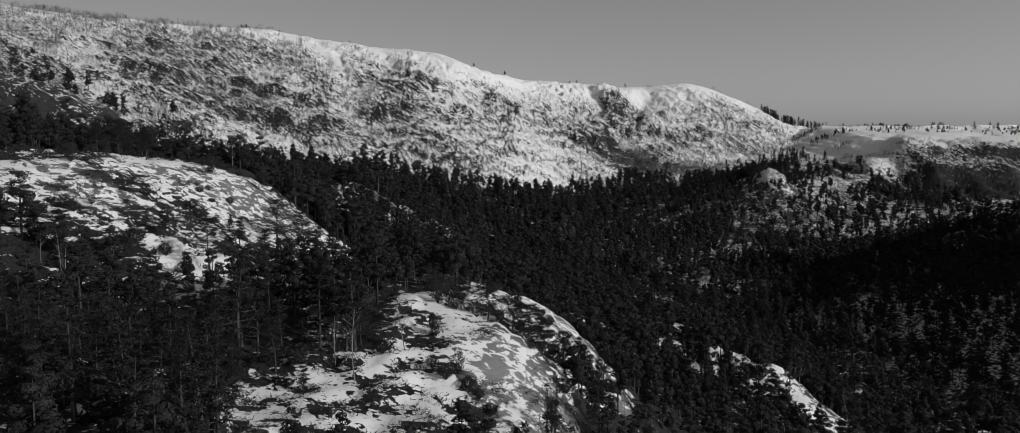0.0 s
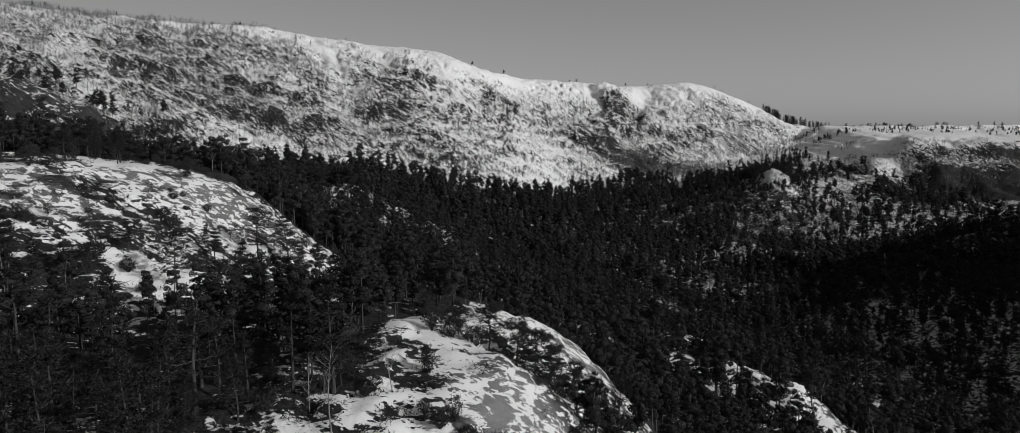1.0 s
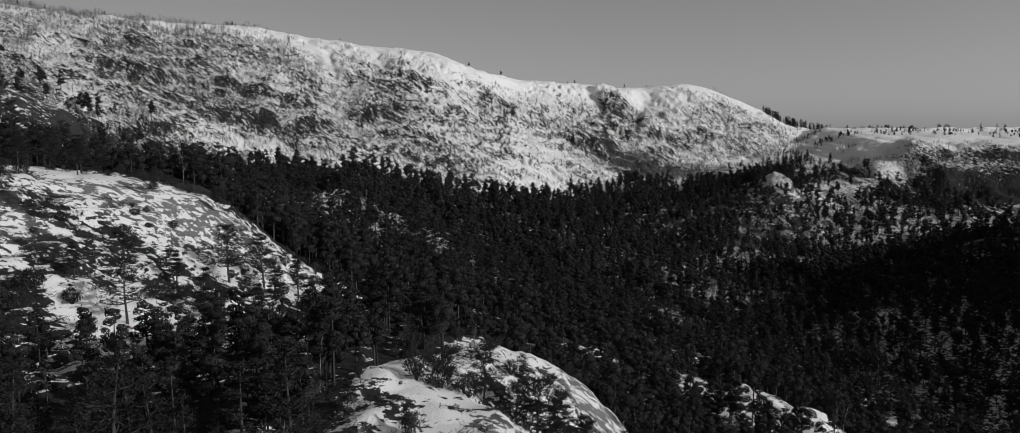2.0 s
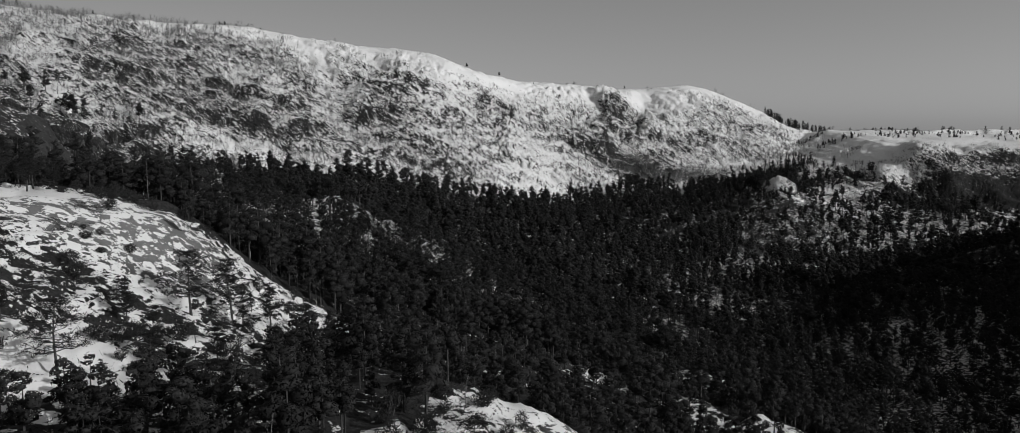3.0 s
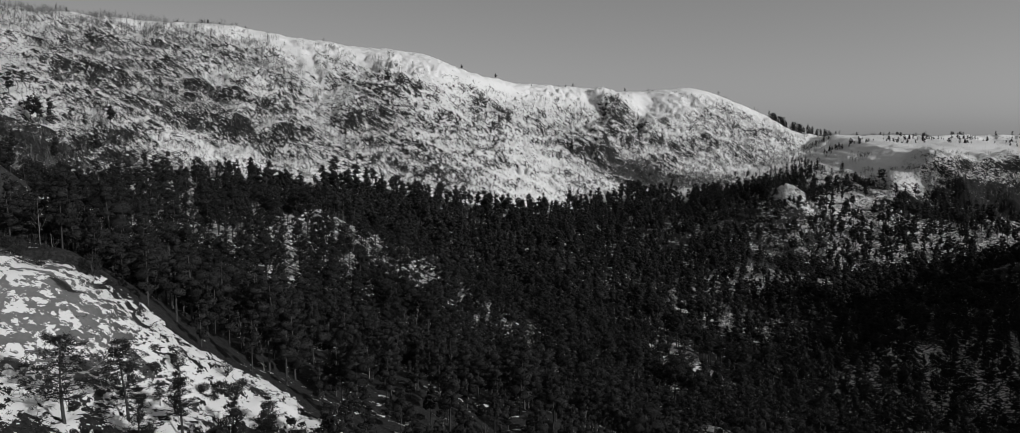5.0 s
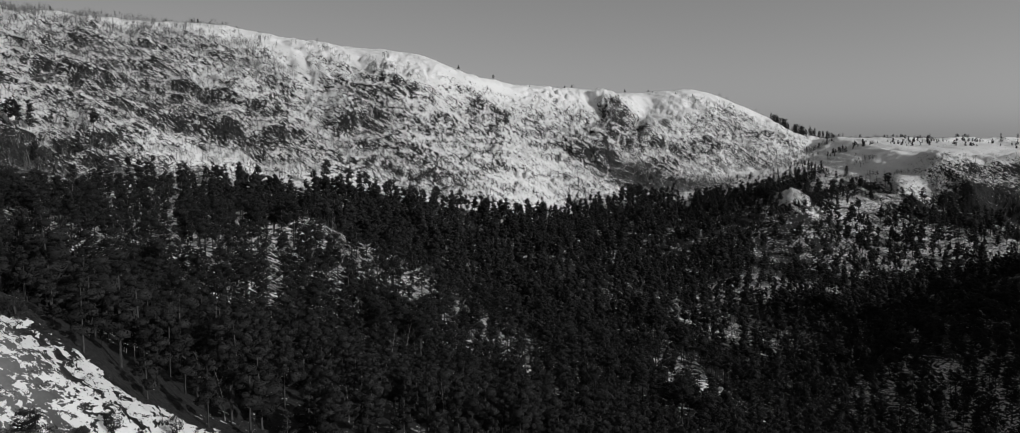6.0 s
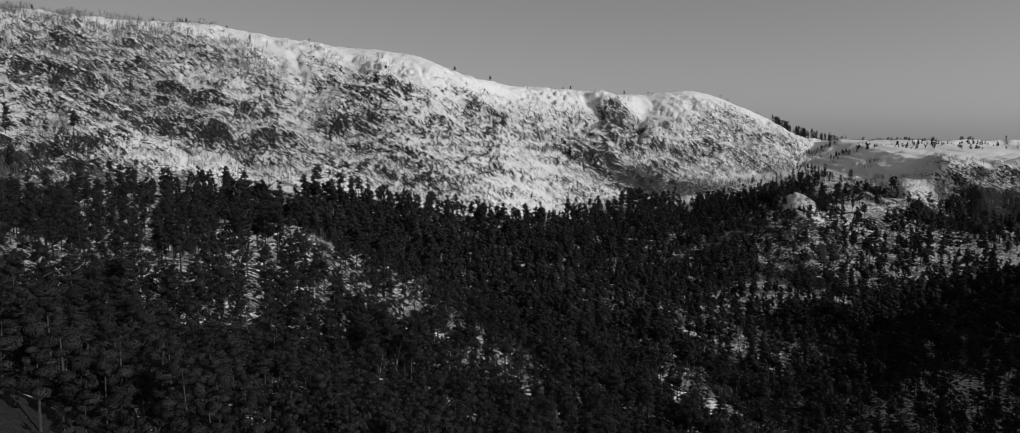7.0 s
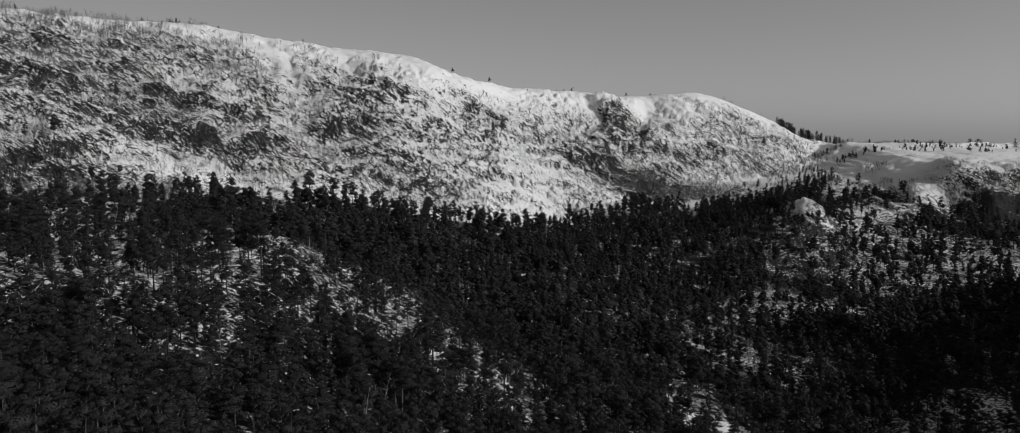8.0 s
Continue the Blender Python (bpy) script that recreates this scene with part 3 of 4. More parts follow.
def forest(x, y):
    """How thickly conifers stand: 0 to 1."""
    foot = hermite(FOOT_X, FOOT_Y, x)
    f = 1 - smooth(-48, -20, y - foot + 12 * waves(x / 40, y / 40, 81) + 14 * smooth(-30, -80, x))
    f = f * (1 - smooth(550, 615, y) * (x < 60)) 
    away = smooth(-0.12, -0.34, (land(x, y + 1.5) - land(x, y - 1.5)) / 3) * smooth(100, 115, y) * (1 - dome(x, y, -42, 136.5, 20, 10, 5, 1.0, 4))
    f = f * (1 - smooth(0.7, 0.85, knolls(x, y) * (1 - 0.6 * away))) * (1 - 0.75 * dome(x, y, -150, 222, 0, 62, 36, 1.0, 4))
    thin = dome(x, y, -36, 322, -36, 80, 42, 0.45) + dome(x, y, 98, 398, 25, 26, 55, 0.42) + dome(x, y, 160, 464, 22, 75, 34, 0.62) + dome(x, y, 245, 535, 5, 110, 60, 0.35) + dome(x, y, 305, 545, 0, 90, 45, 0.22) + dome(x, y, -95, 300, 0, 95, 85, 0.42) + dome(x, y, -175, 345, 35, 75, 60, 0.6)
    thin = np.maximum(thin, dome(x, y, 48, 147, 25, 14, 31, 0.9)) + dome(x, y, 42, 198, 0, 12, 12, 0.8) + dome(x, y, 67, 314, 20, 12, 14, 1.0, 4) + dome(x, y, 65, 340, 0, 11, 22, 0.85)
    thin = thin + dome(x, y, 187, 558, 35, 12, 20, 0.8, 3) + dome(x, y, 148, 330, 0, 12, 18, 0.7) + dome(x, y, -92, 245, 20, 14, 26, 0.6) + dome(x, y, 33, 166, 0, 9, 10, 0.9) + dome(x, y, -9.5, 107, 0, 8, 6, 1.0, 4) + dome(x, y, 17, 166, 0, 6, 6, 1.0, 4)
    f = f * (1 - np.clip(thin * (1 + 1.1 * rough(x, y, 13, 3, 151)), 0, 1))
    f = np.maximum(f, 0.3 * dome(x, y, -205, 385, 40, 75, 32, 1.0))
    f = f * (1 - 0.6 * dome(x, y, 240, 588, 20, 45, 40, 1.0))
    f = f * (1 - smooth(575, 600, y) * smooth(265, 290, x)) * (1 - smooth(-5, 6, y - 600 - 0.79 * (x - 130)) * (x > 125))
    f = f * (1 - 0.22 * smooth(90, 120, x) * (1 - smooth(320, 350, y)))
    return np.clip(f, 0, 1)


XS = spaced((-4200, -900, 330), (-900, -420, 30), (-420, -220, 4), (-220, -75, 1.5), (-75, 75, 0.8), (75, 340, 1.7), (340, 520, 3), (520, 900, 30), (900, 4300, 330))
YS = spaced((-3000, -300, 300), (-300, 20, 12), (20, 45, 3), (45, 170, 0.8), (170, 430, 2.0), (430, 700, 1.5), (700, 900, 2.2), (900, 1200, 25), (1200, 4400, 320))
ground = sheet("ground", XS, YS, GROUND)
tagged(ground, "snow-covered rocky hillside with bare granite slabs and heather", "ground", kind="structure")

# ---- trees ----
class Shape:
    """Gathers points and faces; quads and triangles, each with a material."""

    def __init__(self):
        self.points, self.faces, self.slots, self.count = [], [], [], 0

    def add(self, points, faces, slot=0):
        self.points.append(np.asarray(points, float))
        self.faces += [tuple(int(v) + self.count for v in f) for f in faces]
        self.slots += [slot] * len(faces)
        self.count += len(points)

    def tube(self, path, radii, sides=6, slot=0):
        """A tapered round limb along a path."""
        path = np.asarray(path, float)
        rings = []
        for k, p in enumerate(path):
            d = path[min(k + 1, len(path) - 1)] - path[max(k - 1, 0)]
            d = d / (np.linalg.norm(d) + 1e-9)
            a = np.cross(d, (0.3, 0.9, 0.1) if abs(d[2]) > 0.8 else (0, 0, 1))
            a = a / (np.linalg.norm(a) + 1e-9)
            b = np.cross(d, a)
            t = np.linspace(0, 2 * np.pi, sides, endpoint=False)[:, None]
            rings.append(p + radii[k] * (np.cos(t) * a + np.sin(t) * b))
        n = len(path)
        faces = [(k * sides + j, k * sides + (j + 1) % sides, (k + 1) * sides + (j + 1) % sides, (k + 1) * sides + j)
                 for k in range(n - 1) for j in range(sides)]
        faces.append(tuple((n - 1) * sides + j for j in range(sides)))
        self.add(np.concatenate(rings), faces, slot)

    def tuft(self, rng, centre, size, blades, flat=0.5, up=0.25, wide=0.32, slot=0):
        """A clump of narrow pointed sprays about one place."""
        d = rng.normal(size=(blades, 3)) * (1, 1, flat) + (0, 0, up)
        d /= np.linalg.norm(d, axis=1, keepdims=True)
        side = np.cross(d, rng.normal(size=(blades, 3)))
        side /= np.linalg.norm(side, axis=1, keepdims=True) + 1e-9
        long = size * rng.uniform(0.6, 1.15, (blades, 1))
        base = np.asarray(centre) + rng.normal(size=(blades, 3)) * size * (0.5, 0.5, 0.16)
        w = long * wide
        pts = np.stack([base - side * w * 0.5, base + side * w * 0.5, base + d * long], 1).reshape(-1, 3)
        self.add(pts, [(3 * k, 3 * k + 1, 3 * k + 2) for k in range(blades)], slot)

    def pad(self, rng, centre, wide, tall, fine=True, slot=0):
        """An uneven rounded pad of needles: an icosahedron, or an octahedron far off, knocked out of shape."""
        if fine:
            g = (1 + 5 ** 0.5) / 2
            v = np.array([(-1, g, 0), (1, g, 0), (-1, -g, 0), (1, -g, 0), (0, -1, g), (0, 1, g), (0, -1, -g), (0, 1, -g), (g, 0, -1), (g, 0, 1), (-g, 0, -1), (-g, 0, 1)]) / 1.902
            f = [(0, 11, 5), (0, 5, 1), (0, 1, 7), (0, 7, 10), (0, 10, 11), (1, 5, 9), (5, 11, 4), (11, 10, 2), (10, 7, 6), (7, 1, 8),
                 (3, 9, 4), (3, 4, 2), (3, 2, 6), (3, 6, 8), (3, 8, 9), (4, 9, 5), (2, 4, 11), (6, 2, 10), (8, 6, 7), (9, 8, 1)]
        else:
            v = np.array([(1, 0, 0), (0, 1, 0), (-1, 0, 0), (0, -1, 0), (0, 0, 1), (0, 0, -1)], float)
            f = [(0, 1, 4), (1, 2, 4), (2, 3, 4), (3, 0, 4), (1, 0, 5), (2, 1, 5), (3, 2, 5), (0, 3, 5)]
        a = rng.uniform(0, 6.28)
        v = v * rng.uniform(0.6, 1.3, (len(v), 1)) @ np.array([(math.cos(a), math.sin(a), 0), (-math.sin(a), math.cos(a), 0), (0, 0, 1)])
        self.add(v * (wide, wide, tall) + np.asarray(centre), f, slot)

    def mesh(self, name, *mats, smooth_shade=False):
        me = bpy.data.meshes.new(name)
        me.from_pydata(np.concatenate(self.points).tolist(), [], self.faces)
        for m in mats:
            me.materials.append(m)
        if len(mats) > 1:
            me.polygons.foreach_set("material_index", np.array(self.slots, np.int32))
        if smooth_shade:
            me.polygons.foreach_set("use_smooth", np.ones(len(me.polygons), bool))
        me.update()
        return me

    def arrays(self):
        """Points and triangles, with a material for each."""
        tris, slots = [], []
        for f, s in zip(self.faces, self.slots):
            for k in range(1, len(f) - 1):
                tris.append((f[0], f[k], f[k + 1]))
                slots.append(s)
        return np.concatenate(self.points), np.array(tris, np.int64), np.array(slots, np.int32)


def pine(seed, height, detail=1.0, low=0.35, spread=0.24, wood=None, leaf=None, slots=(0, 1)):
    """A Scots pine: crooked trunk, whorls of limbs that sweep up, flat pads of needles with gaps between."""
    rng = np.random.default_rng(seed)
    wood, leaf = wood or Shape(), leaf or Shape()
    bend = rng.normal(size=2) * 0.035 * height
    kink = rng.uniform(2, 5)
    line = lambda t: np.array([bend[0] * t * t + 0.012 * height * math.sin(kink * t), bend[1] * t * t + 0.012 * height * math.cos(kink * t * 1.3) - 0.012 * height, height * t])
    rad = 0.016 * height + 0.03
    ts = np.linspace(0, 0.97, 8 if detail > 0.6 else 4)
    wood.tube([line(t) + (0, 0, -0.35 * (t == 0)) for t in ts], [rad * (1.25 if t == 0 else 1) * (1 - 0.88 * t) for t in ts], 7 if detail > 0.6 else 4, slots[0])
    whorls = int((9 if detail > 0.6 else 7) * (0.75 + 0.25 * detail) + rng.integers(0, 3))
    for w in range(whorls):
        t = low + (0.97 - low) * (w + rng.uniform(0.1, 0.9)) / whorls
        limbs = rng.integers(3, 6) if detail > 1.5 else rng.integers(2, 5) if detail > 0.6 else rng.integers(2, 4)
        for _ in range(limbs):
            az = rng.uniform(0, 2 * np.pi)
            shape = (1 - 0.8 * (t - low) / (1 - low)) * min(1, 0.55 + 2 * (t - low))
            long = height * spread * max(0.22, shape) * rng.uniform(0.55, 1.2)
            rise = rng.uniform(-0.05, 0.35) + 0.5 * max(0, t - 0.7)
            out = np.array([math.cos(az), math.sin(az), rise])
            a = line(t)
            mid, tip = a + out * long * 0.55 + (0, 0, -0.03 * long), a + out * long + (0, 0, 0.12 * long)
            if detail > 0.4:
                wood.tube([a, mid, tip], [rad * (1 - t) * 0.42 + 0.012, rad * (1 - t) * 0.25 + 0.01, 0.008], 4 if detail > 0.6 else 3, slots[0])
            pads = max(2, int(round((7.5 if detail > 1.5 else 5 if detail > 0.6 else 3) * (0.6 + 0.4 * long / (height * spread)))))
            for p in range(pads):
                f = 0.3 + 0.72 * (p + rng.uniform(0, 0.8)) / pads
                c = a + (tip - a) * f + rng.normal(size=3) * long * (0.16, 0.16, 0.06)
                leaf.tuft(rng, c, height * (0.046 if detail > 1.5 else 0.056) * rng.uniform(0.8, 1.3), int((24 if detail > 1.5 else 11) * rng.uniform(0.8, 1.2)), 0.4, 0.3, 0.22 if detail > 1.5 else 0.27, slots[1])
    leaf.tuft(rng, line(0.97), height * 0.075, 12 if detail > 0.6 else 6, 0.8, 0.8, 0.34, slots[1])
    return wood, leaf


def far_pine(seed, height, pads, size, low, spread, wood, leaf, fine=True):
    """A pine seen only from afar: a bare trunk, and a ragged crown of flat pads that narrows upwards."""
    rng = np.random.default_rng(seed)
    bend = rng.normal(size=2) * 0.03 * height
    wood.tube([(0, 0, -0.3), (bend[0] * 0.3, bend[1] * 0.3, height * 0.5), (bend[0], bend[1], height * 0.95)], [0.017 * height, 0.012 * height, 0.01], 3, 0)
    for k in range(pads):
        t = low + (0.96 - low) * (k + rng.uniform(0, 0.9)) / pads
        inner = (t - low) / (1 - low)
        r = height * spread * (1 - 0.72 * inner) * min(1, 0.65 + 2 * inner) * rng.uniform(0.3, 1.0)
        az = 2.4 * k + rng.uniform(-0.7, 0.7)
        c = (bend[0] * t * t + r * math.cos(az), bend[1] * t * t + r * math.sin(az), height * t)
        w = height * size * (1.1 - 0.5 * inner) * rng.uniform(0.75, 1.25)
        leaf.pad(rng, c, w, w * rng.uniform(0.5, 0.85), fine, 1)
        leaf.tuft(rng, c, w * 1.25, 4 if fine else 3, 0.6, 0.35, 0.34, 1)
    leaf.tuft(rng, (bend[0], bend[1], height * 0.93), height * 0.09, 4, 1, 0.9, 0.4, 1)


def spruce(seed, height, wood=None, leaf=None, slots=(0, 1), tiers=13):
    """A narrow spruce with drooping tiers."""
    rng = np.random.default_rng(seed)
    wood, leaf = wood or Shape(), leaf or Shape()
    wood.tube([(0, 0, -0.3), (0, 0, height * 0.5), (0, 0, height * 0.98)], [0.018 * height, 0.011 * height, 0.01], 5, slots[0])
    for k in range(tiers):
        t = 0.1 + 0.86 * k / tiers
        r = height * 0.19 * (1 - t) ** 0.85 + 0.12
        for j in range(6):
            az = rng.uniform(0, 2 * np.pi)
            long = r * rng.uniform(0.65, 1.15)
            d = np.array([math.cos(az), math.sin(az), -0.35])
            a = np.array([0, 0, height * (t + rng.uniform(-0.02, 0.02))])
            for f in (0.45, 0.85):
                leaf.tuft(rng, a + d * long * f, height * 0.085, 4, 0.5, -0.2, 0.55, slots[1])
    leaf.tuft(rng, (0, 0, height * 0.96), height * 0.05, 5, 1, 1.5, 0.3, slots[1])
    return wood, leaf


def birch(seed, height, detail=1.0, wood=None, twig=None, slots=(0, 1)):
    """A leafless birch: pale stem that forks, fans of thin twigs."""
    rng = np.random.default_rng(seed)
    wood, twig = wood or Shape(), twig or Shape()
    bend = rng.normal(size=2) * 0.07 * height
    line = lambda t: np.array([bend[0] * t * t, bend[1] * t * t, height * t])
    rad = 0.007 * height + 0.018
    wood.tube([line(t) + (0, 0, -0.25 * (t == 0)) for t in (0, 0.25, 0.5, 0.75, 1)], [rad, rad * 0.85, rad * 0.6, rad * 0.35, 0.008], 5, slots[0])
    for k in range(int(16 * detail)):
        t = rng.uniform(0.3, 0.95)
        az = rng.uniform(0, 2 * np.pi)
        long = height * (0.1 + 0.26 * (1 - t)) * rng.uniform(0.7, 1.2)
        d = np.array([math.cos(az) * 0.7, math.sin(az) * 0.7, 0.85])
        a = line(t)
        b = a + d * long
        wood.tube([a, a + d * long * 0.5 + (0, 0, -0.04 * long), b], [rad * 0.4 * (1 - 0.7 * t), rad * 0.25 * (1 - 0.7 * t), 0.005], 3, slots[0])
        for _ in range(5):
            c = a + (b - a) * rng.uniform(0.35, 1)
            e = rng.normal(size=3) * (0.6, 0.6, 0.35) + (d[0] * 0.5, d[1] * 0.5, 0.4)
            e = e / np.linalg.norm(e) * long * rng.uniform(0.3, 0.6)
            s = np.cross(e, rng.normal(size=3))
            s = s / np.linalg.norm(s) * 0.012
            twig.add([c - s, c + s, c + e], [(0, 1, 2)], slots[1])
    return wood, twig


def joined(name, templates, places, mats):
    """One mesh from many copies; places: rows of which, x, y, z, turn, size, width."""
    co, tri, slot, base = [], [], [], 0
    places = np.asarray(places)
    for w in range(len(templates)):
        rows = places[places[:, 0] == w]
        if not len(rows):
            continue
        p, t, s = templates[w]
        c, n = np.cos(rows[:, 4]), np.sin(rows[:, 4])
        size, wide = rows[:, 5], rows[:, 5] * rows[:, 6]
        x = (p[None, :, 0] * c[:, None] - p[None, :, 1] * n[:, None]) * wide[:, None] + rows[:, 1, None]
        y = (p[None, :, 0] * n[:, None] + p[None, :, 1] * c[:, None]) * wide[:, None] + rows[:, 2, None]
        z = p[None, :, 2] * size[:, None] + rows[:, 3, None]
        co.append(np.stack([x, y, z], -1).reshape(-1, 3))
        tri.append((t[None] + (base + np.arange(len(rows)) * len(p))[:, None, None]).reshape(-1, 3))
        slot.append(np.tile(s, len(rows)))
        base += len(rows) * len(p)
    co, tri, slot = np.concatenate(co), np.concatenate(tri), np.concatenate(slot)
    mesh = bpy.data.meshes.new(name)
    mesh.vertices.add(len(co))
    mesh.vertices.foreach_set("co", co.astype(np.float32).ravel())
    mesh.loops.add(tri.size)
    mesh.loops.foreach_set("vertex_index", tri.astype(np.int32).ravel())
    mesh.polygons.add(len(tri))
    mesh.polygons.foreach_set("loop_start", np.arange(0, tri.size, 3, dtype=np.int32))
    for m in mats:
        mesh.materials.append(m)
    mesh.polygons.foreach_set("material_index", slot)
    mesh.polygons.foreach_set("use_smooth", np.ones(len(tri), bool))
    mesh.update(calc_edges=True)
    return new(name, mesh)


def thing(name, label, category, parts, group=""):
    """A thing with its parts, at the origin; parts: name and mesh."""
    root = tagged(new(name), label, category, group)
    for key, mesh in parts:
        new(key, mesh).parent = root
    return root


def stand(x, y, turn=0.0, size=1.0, sink=0.0, lean=(0, 0)):
    return pose(x, y, float(heights(np.array([x]), np.array([y]))[0]) - sink, lean[0], lean[1], turn) @ Matrix.Diagonal((size, size, size, 1))


# ---- single trees on the knolls and along the near slope ----
def planted(proto, rows):
    """Stands a thing and its copies on the ground; rows: x, y, turn, size."""
    if not rows:
        return
    level = heights(np.array([r[0] for r in rows], float), np.array([r[1] for r in rows], float))
    for k, (x, y, turn, size) in enumerate(rows):
        m = pose(x, y, float(level[k]) - 0.05, 0, 0, turn)
        if k == 0:
            proto.matrix_basis = m
            ob = proto
        else:
            ob = copy_thing(proto, m)
        ob.scale = (size, size, size)


def tree_thing(kind, seed, height, label, **how):
    if kind == "birch":
        wood, leaf = birch(seed, height, 1.0)
        return thing("birch_tree", label, "tree", (("trunk", wood.mesh("birch_trunk", BIRCH, smooth_shade=True)), ("crown", leaf.mesh("birch_twigs", TWIGS))), "leafless birches")
    wood, leaf = pine(seed, height, **how)
    return thing("pine_tree", label, "tree", (("trunk", wood.mesh("pine_trunk", BARK, smooth_shade=True)), ("crown", leaf.mesh("pine_crown", NEEDLES))), "pine trees")


rnd = np.random.default_rng(7)
# kinds of near tree: height 6 m, scaled where they stand
near_kinds = [tree_thing("pine", 100 + k, 6.0, "dark Scots pine with flat needle pads on the snowy slope", low=0.12 + 0.06 * (k % 4), spread=0.24 + 0.03 * (k % 3), detail=1.0) for k in range(7)]
open_kinds = [tree_thing("pine", 150 + k, 6.0, "lone Scots pine with a clear trunk on the snowy knoll", low=l, spread=s, detail=2.0) for k, (l, s) in enumerate(((0.26, 0.6), (0.3, 0.46), (0.28, 0.28), (0.06, 0.38)))]
birch_kinds = [tree_thing("birch", 200 + k, 6.0, "leafless birch with a pale stem beside the pines") for k in range(4)]

# on the knolls: which kind, x, y, height, lean
KNOLL_TREES = [
    (0, -34.8, 116.5, 7.4, 0), (1, -32.1, 121.4, 7.3, 0), (2, -27.9, 122.3, 5.7, 0), (2, -37.3, 107.1, 4.3, 0),
    (2, -26.9, 102.4, 4.3, 0), (3, -31.9, 100.8, 5.2, 0), (2, -31.1, 125.4, 2.5, 0), (1, -24.5, 113.6, 4.1, 0),
    (0, -36.1, 92.9, 6.2, 0), (3, -33.3, 94.5, 1.8, 0), (2, -7.2, 70.1, 1.9, 0), (3, -49.6, 85.6, 6.4, 0),
    (3, -29.8, 118.3, 4.2, 0), (0, -5.1, 79.5, 3.0, 0), (1, 0.2, 80.5, 5.4, 0), (0, 2.0, 81.0, 6.2, 0), (1, 3.6, 79.0, 5.8, 0),
    (1, 5.8, 79.5, 6.4, 0), (2, 7.2, 77.0, 5.4, 0), (3, 9.0, 81.0, 4.4, 0), (1, 10.5, 86.5, 5.0, 0), (2, 12.0, 85.5, 4.2, 0),
    (3, -11.4, 77.0, 2.4, 0), (0, -2.4, 81.5, 4.6, 0), (3, -39.8, 110.4, 2.6, 0), (3, -23.5, 119.0, 4.2, 0), (1, -21.8, 124.0, 5.0, 0), (3, -25.6, 128.5, 3.4, 0), (3, -22.8, 131.5, 4.4, 0), (1, -20.4, 117.0, 5.2, 0), (3, -28.2, 112.0, 3.2, 0), (3, -16.0, 58.5, 2.6, 0), (1, -19.0, 61.5, 4.6, 0), (3, -22.0, 60.0, 3.6, 0), (0, -13.0, 66.5, 3.2, 0), (3, -18.0, 66.0, 3.4, 0), (1, -15.0, 70.0, 4.4, 0), (3, -11.5, 72.5, 2.8, 0), (3, -20.5, 56.0, 3.0, 0), (2, -43.6, 98.0, 3.8, 0),
    (1, -60.5, 131.0, 5.2, 0), (3, -63.0, 129.5, 4.2, 0), (0, -65.5, 132.0, 5.6, 0), (3, -58.5, 133.5, 4.0, 0), (1, -68.0, 130.0, 5.0, 0), (2, -61.8, 134.5, 5.4, 0), (3, -70.5, 132.5, 4.6, 0), (1, -66.8, 135.5, 5.8, 0),
]
rows = {k: [] for k in range(len(open_kinds))}
for kind, x, y, h, lean in KNOLL_TREES:
    rows[kind].append((x, y, float(rnd.uniform(0, 360)), h / 6.0))
for kind, some in rows.items():
    planted(open_kinds[kind], some)

# leafless stems on the knoll, some leaning
for k, (x, y, h, lean) in enumerate(((-9.2, 66.3, 4.6, -9), (-12.4, 60.4, 6.2, -7), (-3.6, 92.5, 2.6, 4), (-14.5, 63.0, 4.2, 5), (-26.0, 62.0, 5.0, 10), (-5.2, 93.0, 2.2, -5))):
    ob = copy_thing(birch_kinds[k % 4], stand(x, y, 40 * k, 1.0, 0.05, (0, lean)))
    ob.scale = (h / 6.0,) * 3
    tagged(ob, "thin leaning leafless birch on the open snowy knoll")

# the wood: a jittered grid thinned by how thickly trees stand
wood_rows = []
for y0, y1, gap in ((30, 82, 2.5), (82, 120, 3.1), (120, 180, 3.7), (180, 360, 4.0), (360, 620, 4.6)):
    gx, gy = np.meshgrid(np.arange(-300, 330, gap), np.arange(y0, y1, gap))
    gx, gy = gx + rnd.uniform(-0.48, 0.48, gx.shape) * gap, gy + rnd.uniform(-0.48, 0.48, gy.shape) * gap
    keep = (rnd.uniform(size=gx.shape) < forest(gx, gy) * np.where(gy > 345, 0.8, 0.9)) & (np.abs(gx + 4) < 0.68 * gy + 16)
    gx, gy = gx[keep], gy[keep]
    gz = heights(gx, gy)
    wood_rows.append(np.stack([gx, gy, gz], -1))
wood_rows = np.concatenate(wood_rows)
clump = rough(wood_rows[:, 0], wood_rows[:, 1], 35, 3, 91)
n = len(wood_rows)
tall = np.clip(7.2 + 2.6 * clump + rnd.normal(size=n) * 1.7, 3.2, 13) * (0.68 + 0.56 * smooth(70, 240, wood_rows[:, 1]))
leafless = rnd.uniform(size=n) < 0.04 + 0.2 * smooth(0.25, 0.9, rough(wood_rows[:, 0], wood_rows[:, 1], 60, 2, 95))
turns, widths = rnd.uniform(0, 2 * np.pi, n), rnd.uniform(0.85, 1.25, n)

